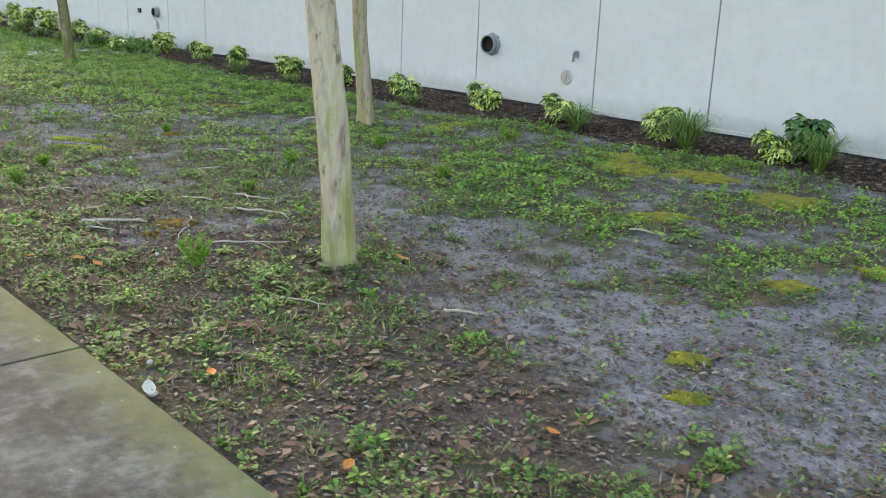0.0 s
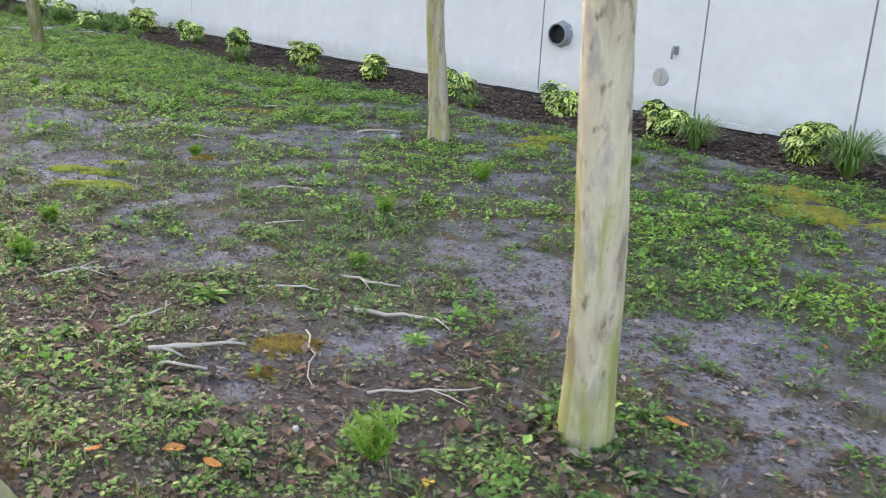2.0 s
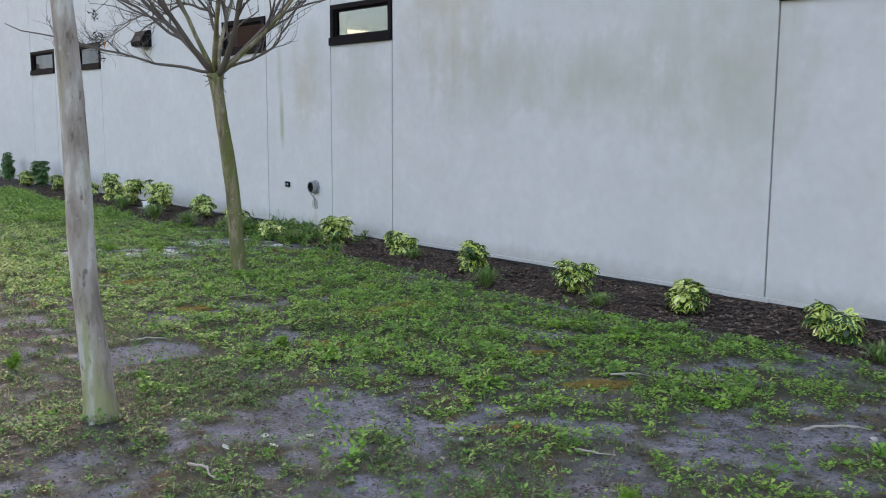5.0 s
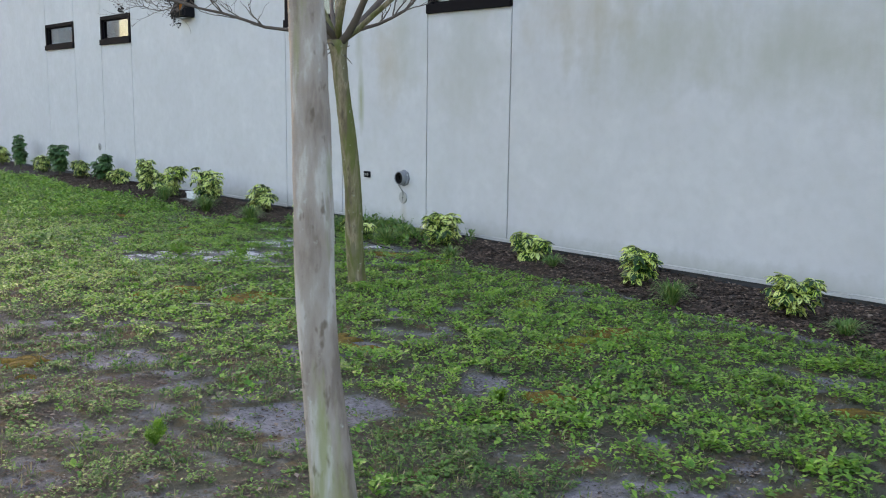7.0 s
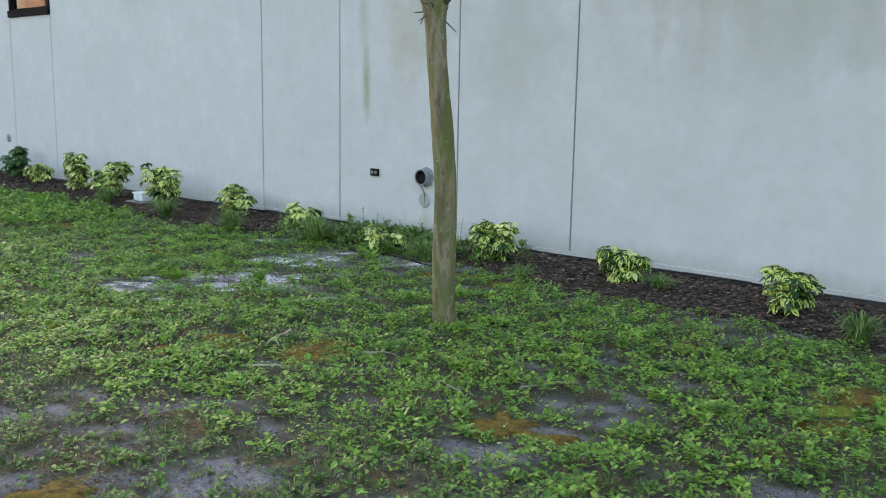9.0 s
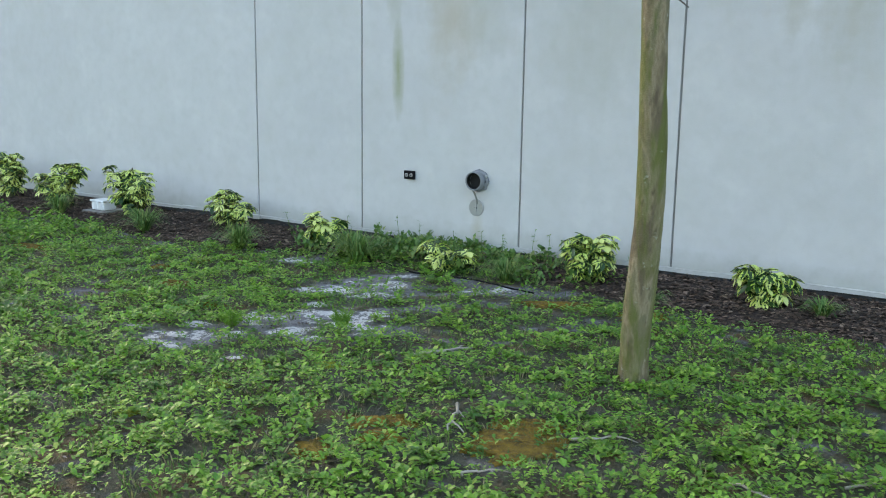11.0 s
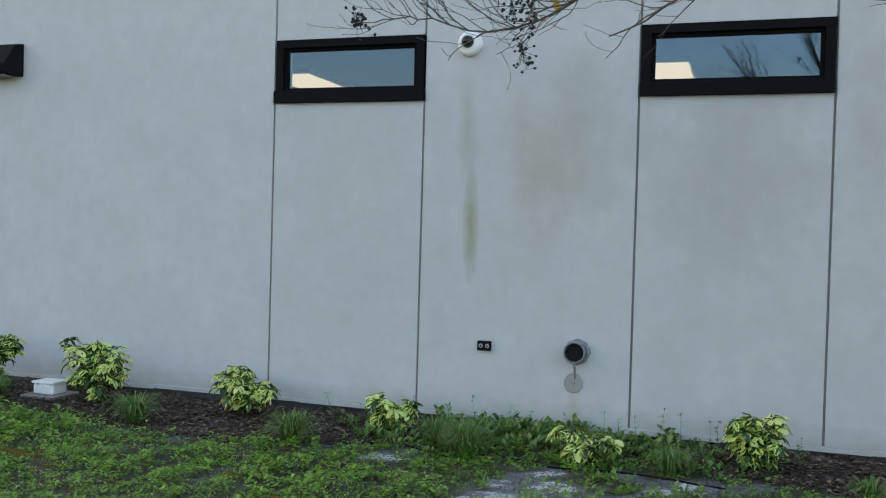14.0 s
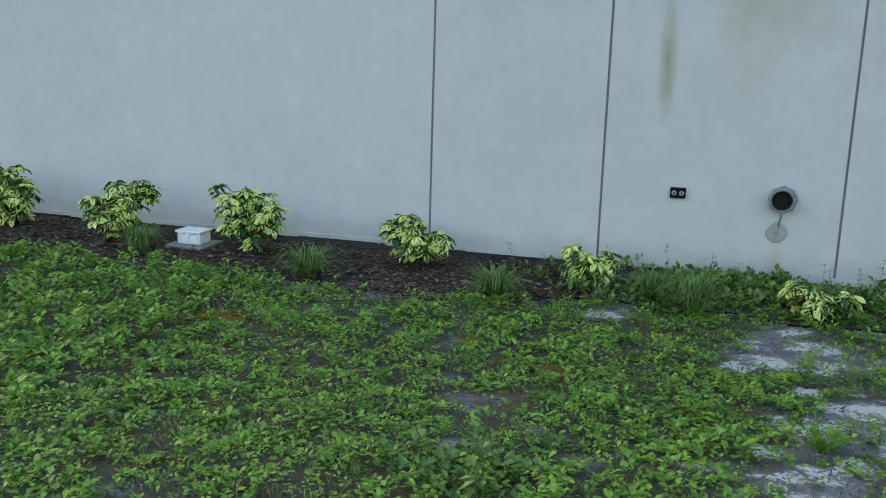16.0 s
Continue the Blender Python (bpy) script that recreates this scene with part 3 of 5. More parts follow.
def browned(x, y):
    """Dead leaves and brown humus: beside the pavement near the start, and in patches."""
    band = np.clip(1.15 - (y - 2.3) / (1.9 + 0.9 * grain(x, y, 1.1, 61)), 0, 1) * np.interp(x, [-20, -18, -15, -11, -9, -7, -3, -0.5], [0.15, 0.4, 0.65, 0.55, 0.45, 0.9, 1.25, 1.1])
    n = 0.6 * grain(x, y, 0.33, 62) + 0.4 * grain(x, y, 0.12, 63)
    return np.clip(0.75 * blobs(x, y, BROWN) + band * (0.5 + 1.0 * n) - 0.22 + 0.5 * (grain(x, y, 0.6, 64) - 0.35), 0, 1)


def greenness(x, y):
    lean = np.interp(x, [-36, -19, -16, -12, -6, 0], [0.95, 0.9, 0.78, 0.74, 0.6, 0.5])
    g = lean + 0.45 * (grain(x, y, 0.8, 21) - 0.5) + 0.75 * (grain(x, y, 0.27, 22) - 0.5) + 0.8 * (grain(x, y, 0.11, 23) - 0.5)
    g = g + 0.15 * np.clip(1.2 - (y - 2.3) / 0.8, 0, 1) * (x > -8)
    g = g - 0.06 * np.clip((4.7 - y) / 0.8, 0, 1) * np.clip((x + 16) / 1.5, 0, 1) * np.clip((-7 - x) / 1.5, 0, 1)
    g = g + 0.5 * blobs(x, y, GREEN) - np.interp(x, [-10, -8], [0.42, 0.6]) * blobs(x, y, BARE) - 1.0 * sandy(x, y) - 0.5 * blobs(x, y, SAND) - 0.8 * blobs(x, y, MOSS) - 0.8 * blobs(x, y, BRIGHT_MOSS) - 0.32 * blobs(x, y, BROWN)
    g = g - 2.0 * np.clip((y - mulch_edge(x)) / 0.12 + 0.5, 0, 1) * (1 - np.clip(1.6 - np.abs(x + 17.0) / 1.1, 0, 1))
    return np.clip(g, 0, 1) * (y > 2.3)


def floor_z(x, y):
    return float(height(np.array([float(x)]), np.array([float(y)]))[0])


# ground: one sheet, fine along the walk and coarse out to the horizon
far = np.array([60.0, 150, 500, 2500])
gx = np.concatenate([-36 - far[::-1], np.arange(-36, 3.001, 0.065), 3 + far])
gy = np.concatenate([-2 - far[::-1], np.arange(-2, 2.2, 0.6), np.arange(2.27, 9.3, 0.052), 9.3 + far])
X, Y = np.meshgrid(gx, gy)
Z = np.where((np.abs(X + 16) < 22) & (Y < 9.5) & (Y > -3), height(X, Y), -0.13)
nx, ny = len(gx), len(gy)
idx = np.arange(nx * ny).reshape(ny, nx)
quads = np.stack([idx[:-1, :-1], idx[:-1, 1:], idx[1:, 1:], idx[1:, :-1]], -1).reshape(-1, 4)
ground = raw("ground", np.stack([X, Y, Z], -1).reshape(-1, 3).tolist(), quads.tolist(), GROUND, True)
tagged(ground, "patchy lawn of grey sandy soil, moss and low weeds", "ground", kind="structure")
fx, fy = X.ravel(), Y.ravel()
lawn = (np.abs(fx + 16) < 22) & (fy < 9.5) & (fy > 2.2)
masks = {"green": np.where(lawn, np.clip(greenness(fx, fy) + 0.22 - 0.45 * blobs(fx, fy, BARE) - 0.3 * blobs(fx, fy, SAND), 0, 1), 0.8), "sand": np.clip(0.3 * blobs(fx, fy, SAND) + 0.75 * sandy(fx, fy), 0, 1) * lawn, "moss": np.clip(1.7 * blobs(fx, fy, MOSS), 0, 1) * lawn,
         "bright_moss": np.clip(1.05 * blobs(fx, fy, BRIGHT_MOSS), 0, 1) * lawn, "brown": browned(fx, fy) * lawn,
         "mulch": np.clip((fy - mulch_edge(fx)) / 0.25 + 0.5, 0, 1) * lawn}
for key, values in masks.items():
    ground.data.attributes.new(key, "FLOAT", "POINT").data.foreach_set("value", values.astype(np.float32))

# pavement: concrete slabs beside the lawn
pavement = empty("pavement", (-16, 1.4, -0.1), "grey concrete pavement slabs with a green mossy edge", "pavement", kind="structure")
rng = random.Random(4)
x = 2.87
while x > -36:
    w = 1.55
    Geo().box(x - w + 0.006, x - 0.006, 0.75, 2.26, -0.2, -0.075 + rng.uniform(-0.003, 0.003)).ob("slab", CONCRETE, pavement, bevel=0.007)
    x -= w

# ---- the building ----
# the stretch left of -36.5 is unseen, added so its shadow covers the lawn
JOINTS = [(-62.0, "plain"), (-36.5, "plain"), (-29.5, "window"), (-27.85, "plain"), (-26.45, "window"), (-25.05, "plain"), (-19.755, "window"), (-18.36, "plain"), (-16.6, "window"),
          (-15.2, "plain"), (-9.82, "window"), (-8.37, "plain"), (-6.52, "window"), (-5.07, "plain"), (-0.2, "window"), (1.2, "plain"), (3.5, "end")]
STRIPS = []
for (x0, kind), (x1, _) in zip(JOINTS, JOINTS[1:]):
    STRIPS.append((x0, x1, kind == "window"))
# the strip between a pair of window strips carries the pipe
SILL, HEAD, TOP = 2.58, 3.125, 5.2
wall = empty("wall_north", (-16, WALL_Y, 0), "off-white rendered wall of tall panels with dark joints and green stains", "wall", kind="structure")
backing = Geo()
for x0, x1, window in STRIPS:
    spans = [(0.0, SILL), (HEAD, TOP)] if window else [(0.0, TOP)]
    for z0, z1 in spans:
        Geo().box(x0 + 0.009, x1 - 0.009, WALL_Y, WALL_Y + 0.06, z0, z1).ob("panel", WALL, wall, bevel=0.004)
        backing.box(x0, x1, WALL_Y + 0.014, WALL_Y + 0.28, z0 + (0.003 if z0 else 0), z1 - (0.003 if z1 < TOP else 0))
    if window:
        backing.box(x0 - 0.0, x0 + 0.02, WALL_Y + 0.062, WALL_Y + 0.28, SILL, HEAD).box(x1 - 0.02, x1, WALL_Y + 0.062, WALL_Y + 0.28, SILL, HEAD)
backing.ob("joint_backing", SEALANT, wall, "grey joint sealant")
# unseen rear, ends and roof; they close the building and block the sun
rest = Geo().box(-62.0, 3.5, 21.2, 21.5, -0.2, TOP).box(-62.0, -61.7, WALL_Y + 0.3, 21.2, -0.2, TOP).box(3.2, 3.5, WALL_Y + 0.3, 21.2, -0.2, TOP)
tagged(rest.ob("wall_rear", WALL), "unseen off-white rendered rear and end walls", "wall", kind="structure")
tagged(Geo().box(-62.1, 3.6, WALL_Y - 0.05, 21.6, TOP, TOP + 0.3).ob("roof", FOUNDATION, bevel=0.02), "unseen flat dark-edged roof of the building", "roof", kind="structure")
tagged(Geo().box(-61.6, 3.0, WALL_Y + 0.3, 21.1, 3.35, 3.45).ob("ceiling", ROOM), "dim room ceiling behind the windows", "ceiling", kind="structure")
tagged(Geo().box(-61.6, 3.0, 14.2, 14.3, -0.1, 3.34).ob("wall_room", ROOM), "dim inner wall seen through the windows", "wall", kind="structure")
footing = empty("baseboard", (-16, WALL_Y, -0.1), "dark stained concrete footing with a pale lip", "footing", kind="structure")
Geo().box(-62.0, 3.5, WALL_Y + 0.012, WALL_Y + 0.3, -0.4, -0.012).ob("footing", FOUNDATION, footing)
rng = random.Random(9)
lip, x = Geo(), -36.5
while x < 3.5:
    w = rng.uniform(0.3, 0.9)
    lip.box(x, min(x + w, 3.5), WALL_Y - rng.uniform(0.018, 0.036), WALL_Y + 0.02, -0.024 - rng.uniform(0.0, 0.014), -0.003 + rng.uniform(0.0, 0.012))
    x += w
lip.ob("lip", LIP, footing, "pale mortar lip")


def build_window(number, x0, x1):
    w = empty("window_%d" % number, ((x0 + x1) / 2, WALL_Y, SILL), "narrow high window with a dark bronze metal frame", "window", "windows of the building", "structure")
    f, y0 = 0.07, WALL_Y - 0.012
    Geo().box(x0 + 0.01, x1 - 0.01, y0, WALL_Y + 0.1, HEAD - f, HEAD - 0.002).ob("window_frame", BRONZE, w, bevel=0.004)
    Geo().box(x0 + 0.01, x0 + 0.01 + f, y0, WALL_Y + 0.1, SILL + 0.1, HEAD - f).ob("window_frame", BRONZE, w, bevel=0.004)
    Geo().box(x1 - 0.01 - f, x1 - 0.01, y0, WALL_Y + 0.1, SILL + 0.1, HEAD - f).ob("window_frame", BRONZE, w, bevel=0.004)
    Geo().box(x0 + 0.003, x1 - 0.003, y0 - 0.025, WALL_Y + 0.1, SILL - 0.006, SILL + 0.1).ob("window_sill", BRONZE, w, bevel=0.006)
    i0, i1, z0, z1 = x0 + 0.01 + f, x1 - 0.01 - f, SILL + 0.1, HEAD - f
    s = 0.03
    g = Geo().box(i0, i1, WALL_Y + 0.03, WALL_Y + 0.07, z0, z0 + s).box(i0, i1, WALL_Y + 0.03, WALL_Y + 0.07, z1 - s, z1)
    g.box(i0, i0 + s, WALL_Y + 0.03, WALL_Y + 0.07, z0 + s, z1 - s).box(i1 - s, i1, WALL_Y + 0.03, WALL_Y + 0.07, z0 + s, z1 - s).ob("sash", BRONZE, w, bevel=0.003)
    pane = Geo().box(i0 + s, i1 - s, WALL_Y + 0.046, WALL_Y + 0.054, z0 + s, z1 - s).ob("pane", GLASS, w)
    pane.visible_shadow = False


for n, (x0, x1) in enumerate([(a, b) for a, b, win in STRIPS if win]):
    build_window(n + 1, x0, x1)


def build_ceiling_light(x, y):
    t = empty("ceiling_light", (x, y, 3.3), "lit cream ceiling light panel inside the building", "ceiling light", "ceiling lights behind the windows")
    Geo().box(x - 0.32, x + 0.32, y - 0.62, y + 0.62, 3.29, 3.35).ob("housing", WHITE_PLASTIC, t, bevel=0.005)
    Geo().box(x - 0.29, x + 0.29, y - 0.59, y + 0.59, 3.275, 3.292).ob("diffuser", LIT, t)


for x, y in ((-21.0, 12.3), (-16.7, 12.3), (-27.0, 12.3), (-9.5, 12.3)):
    build_ceiling_light(x, y)


def build_wall_pack(x, z):
    t = empty("wall_lamp", (x, WALL_Y, z), "black wedge-shaped wall lamp on the wall", "wall lamp")
    g = Geo()
    prof = [(0.0, -0.15), (-0.2, -0.13), (-0.22, -0.05), (-0.10, 0.15), (0.0, 0.17)]
    k = 0.24
    v = [(x + s * (k if y < 0 else k + 0.01) * (0.9 if y < -0.15 else 1), WALL_Y + y, z + h) for s in (-1, 1) for y, h in prof]
    n = len(prof)
    g.add(v, [tuple(range(n)), tuple(range(2 * n - 1, n - 1, -1))] + [(i, (i + 1) % n, n + (i + 1) % n, n + i) for i in range(n)])
    g.ob("housing", BLACK_PLASTIC, t, bevel=0.012)
    Geo().box(x - 0.17, x + 0.17, WALL_Y - 0.17, WALL_Y - 0.04, z - 0.158, z - 0.148).ob("lens", PVC, t, bevel=0.003)


build_wall_pack(-22.75, 3.03)


def build_dome_camera(x, z):
    t = empty("security_camera", (x, WALL_Y, z), "round white dome camera with a black eye", "security camera")
    Geo().lathe((x, WALL_Y, z), [(0.0, -0.055), (0.07, -0.055), (0.095, -0.045), (0.105, -0.02), (0.105, 0.0)], 28).ob("base", WHITE_PLASTIC, t, smooth=True)
    Geo().lathe((x - 0.01, WALL_Y - 0.055, z + 0.008), [(0.0, -0.06), (0.022, -0.054), (0.042, -0.032), (0.05, 0.0)], 20).ob("eye", LENS, t, smooth=True)
    Geo().lathe((x - 0.01, WALL_Y - 0.055, z + 0.008), [(0.05, 0.0), (0.056, -0.008), (0.06, 0.0)], 20).ob("ring", WHITE_PLASTIC, t, smooth=True)


build_dome_camera(-17.97, 3.03)


def build_outlet(x, z):
    t = empty("outlet_box", (x, WALL_Y, z), "small black outlet box with two round grey sockets", "outlet box")
    Geo().box(x - 0.058, x + 0.058, WALL_Y - 0.03, WALL_Y, z - 0.04, z + 0.04).ob("cover", BLACK_PLASTIC, t, bevel=0.006)
    for dx in (-0.027, 0.027):
        Geo().lathe((x + dx, WALL_Y - 0.03, z), [(0.0, -0.004), (0.017, -0.004), (0.019, 0.001)], 16).ob("socket", SOCKET_GREY, t)
        Geo().box(x + dx - 0.005, x + dx + 0.005, WALL_Y - 0.037, WALL_Y - 0.033, z - 0.008, z + 0.006).ob("slot", BLACK_PLASTIC, t)


build_outlet(-17.778, 0.572)


def build_pipe(x, z, tilt, s):
    t = empty("drain_pipe", (x, WALL_Y, z), "open grey drain pipe with an eight-sided wall collar", "drain pipe", "drain pipes in the wall")
    Geo().lathe((x + 0.012, WALL_Y, z), [(0.085 * s, 0.0), (0.106 * s, 0.0), (0.106 * s, -0.02), (0.085 * s, -0.028)], 8).ob("collar", PVC, t)
    m = Matrix.Rotation(radians(tilt), 3, "Z")
    g = Geo().lathe((0, 0, 0), [(0.073 * s, 0.05), (0.073 * s, -0.085), (0.075 * s, -0.09), (0.082 * s, -0.09), (0.086 * s, -0.085), (0.086 * s, 0.0)], 32)
    g.v = [tuple(m @ Vector(p) + Vector((x, WALL_Y, z))) for p in g.v]
    g.ob("pipe", PVC, t, smooth=True)
    # black sleeve and disc put the pipe's inner shade into colour
    g = Geo().lathe((0, 0, 0), [(0.0715 * s, -0.015), (0.0715 * s, -0.08)], 32)
    g.v = [tuple(m @ Vector(p) + Vector((x, WALL_Y, z))) for p in g.v]
    g.ob("shade_sleeve", PIPE_SHADE, t, "black sleeve in place of the shade inside the pipe", smooth=True)
    Geo().lathe((x, WALL_Y - 0.02, z), [(0.0, 0.0), (0.072 * s, 0.0)], 24).ob("pipe_throat", PIPE_SHADE, t, "black disc in place of the shade deep in the pipe")
    for dx, dz in ((0.098, 0.045), (-0.078, -0.045)):
        Geo().lathe((x + dx * s, WALL_Y - 0.024, z + dz * s), [(0.0, -0.008), (0.012, -0.006), (0.014, 0.0)], 8).ob("bolt", STEEL, t)


def build_plate(x, z, r):
    t = empty("cleanout_cover", (x, WALL_Y, z), "round galvanised cover plate on the wall", "cover plate", "round cover plates")
    Geo().lathe((x, WALL_Y, z), [(0.0, -0.012), (r * 0.93, -0.012), (r, -0.006), (r, 0.0)], 28).ob("plate", STEEL, t)
    Geo().box(x - 0.008, x + 0.008, WALL_Y - 0.02, WALL_Y - 0.012, z - r * 0.62, z + r * 0.62).ob("rib", STEEL, t, bevel=0.003)
    Geo().lathe((x, WALL_Y - 0.012, z), [(0.0, -0.008), (0.01, -0.006), (0.012, 0.0)], 8).ob("screw", BLACK_PLASTIC, t)


build_pipe(-17.03, 0.572, 0, 1.0)
build_pipe(-8.12, 0.60, 4, 1.3)
build_plate(-17.042, 0.322, 0.078)
build_plate(-6.913, 0.32, 0.085)
build_plate(-26.74, 0.56, 0.075)
hook = empty("wall_hook", (-6.8, WALL_Y, 0.55), "small bent grey metal conduit hook on the wall", "hook")
Geo().tube([(-6.79, WALL_Y + 0.01, 0.6), (-6.79, WALL_Y - 0.05, 0.6), (-6.79, WALL_Y - 0.06, 0.58), (-6.79, WALL_Y - 0.06, 0.5)], [0.012] * 4, 10).ob("conduit", PVC, hook, smooth=True)
Geo().box(-6.82, -6.76, WALL_Y - 0.012, WALL_Y, 0.54, 0.62).ob("back_plate", PVC, hook, bevel=0.004)
drip = empty("drip_tube", (-17.03, WALL_Y - 0.1, 0.47), "thin dark drip tube hanging from the drain pipe", "tube")
Geo().tube([(-17.03, WALL_Y - 0.09, 0.488), (-17.025, WALL_Y - 0.06, 0.45), (-17.03, WALL_Y - 0.02, 0.40), (-17.03, WALL_Y - 0.008, 0.36)], [0.009, 0.009, 0.008, 0.007], 8).ob("tube", SEALANT, drip, smooth=True)

# white junction box on a paver against the wall
bx, by = -21.64, 8.66
zb = floor_z(bx, by)
tagged(Geo().box(bx - 0.19, bx + 0.17, by - 0.16, by + 0.18, zb - 0.03, zb + 0.025).ob("paver", PAVER, bevel=0.01), "grey concrete paver lying on the mulch", "paver")
jb = empty("junction_box", (bx, by, zb + 0.025), "white plastic utility box standing on a paver", "utility box")
Geo().box(bx - 0.11, bx + 0.11, by - 0.09, by + 0.09, zb + 0.025, zb + 0.12).ob("body", WHITE_PLASTIC, jb, bevel=0.025)
for dx in (-0.075, 0.0, 0.075):
    Geo().box(bx + dx - 0.008, bx + dx + 0.008, by - 0.097, by - 0.085, zb + 0.04, zb + 0.12).ob("rib", WHITE_PLASTIC, jb, bevel=0.003)
Geo().box(bx - 0.12, bx + 0.12, by - 0.1, by + 0.1, zb + 0.12, zb + 0.142).ob("lid", WHITE_PLASTIC, jb, bevel=0.01)
Geo().box(bx - 0.015, bx + 0.015, by - 0.106, by - 0.094, zb + 0.095, zb + 0.138).ob("latch", WHITE_PLASTIC, jb, bevel=0.003)

# black irrigation tube along the bed
pts = [(-18.4 + 0.15 * i, 8.28 - 0.012 * i + 0.05 * math.sin(i * 1.1)) for i in range(18)]
hose = Geo().tube([(a, b, floor_z(a, b) + 0.004) for a, b in pts], [0.0075] * len(pts), 8).ob("irrigation_tube", BLACK_PLASTIC, smooth=True)
tagged(hose, "thin black irrigation tube lying on the soil", "hose")


# ---- across the way, seen mirrored in the panes ----
def build_far_house(name, label, x0, x1, y0, y1, tall, mat):
    t = empty(name, ((x0 + x1) / 2, (y0 + y1) / 2, -0.13), label, "building")
    Geo().box(x0, x1, y0, y1, -0.3, tall).ob("wall", mat, t)
    Geo().box(x0 - 0.3, x1 + 0.3, y0 - 0.3, y1 + 0.3, tall, tall + 0.35).ob("roof", FOUNDATION, t, bevel=0.03)
    for floor in range(int(tall // 3.2)):
        n = int((y1 - y0) // 3)
        for k in range(n):
            y = y0 + (k + 0.5) * (y1 - y0) / n
            z = 0.9 + 3.2 * floor
            w = Geo().box(x1, x1 + 0.06, y - 0.7, y + 0.7, z, z + 1.6).ob("window", WHITE_PLASTIC, t, bevel=0.02)
            Geo().box(x1 + 0.05, x1 + 0.075, y - 0.6, y + 0.6, z + 0.1, z + 1.5).ob("pane", LENS, w)


build_far_house("brick_building", "distant red-brown brick building with a flat roof", -61, -58, -18, -7.0, 8.4, BRICK)
build_far_house("white_building", "distant cream-white building with a flat roof", -95, -80, -14, 1, 9.5, FAR_WHITE)


# ---- trees ----
def wander(rng, start, way, length, r0, r1, steps, bend, rise):
    p, d, path, radii = Vector(start), Vector(way).normalized(), [], []
    for i in range(steps + 1):
        path.append(p.copy())
        radii.append(r0 + (r1 - r0) * i / steps)
        d = (d + Vector((rng.uniform(-bend, bend), rng.uniform(-bend, bend), rng.uniform(-bend, bend) + rise))).normalized()
        p = p + d * length / steps
    return path, radii


def pod_cluster(rng, geo, at, count=9, drop=0.1):
    for _ in range(count):
        mid = Vector(at) + Vector((rng.uniform(-0.3, 0.3), rng.uniform(-0.3, 0.3), rng.uniform(-1.0, 0.6))) * drop * 0.6
        q = mid + Vector((rng.uniform(-1, 1), rng.uniform(-1, 1), rng.uniform(-0.6, 0.6))) * drop * 0.28
        geo.tube([at, mid, q], [0.0011, 0.0011, 0.001], 3, False)
        r = rng.uniform(0.006, 0.0095)
        geo.lathe(q, [(0.0, -r), (r * 0.85, -r * 0.5), (r, 0.1 * r), (r * 0.6, r * 0.8), (0.0, r)], 6, "z")


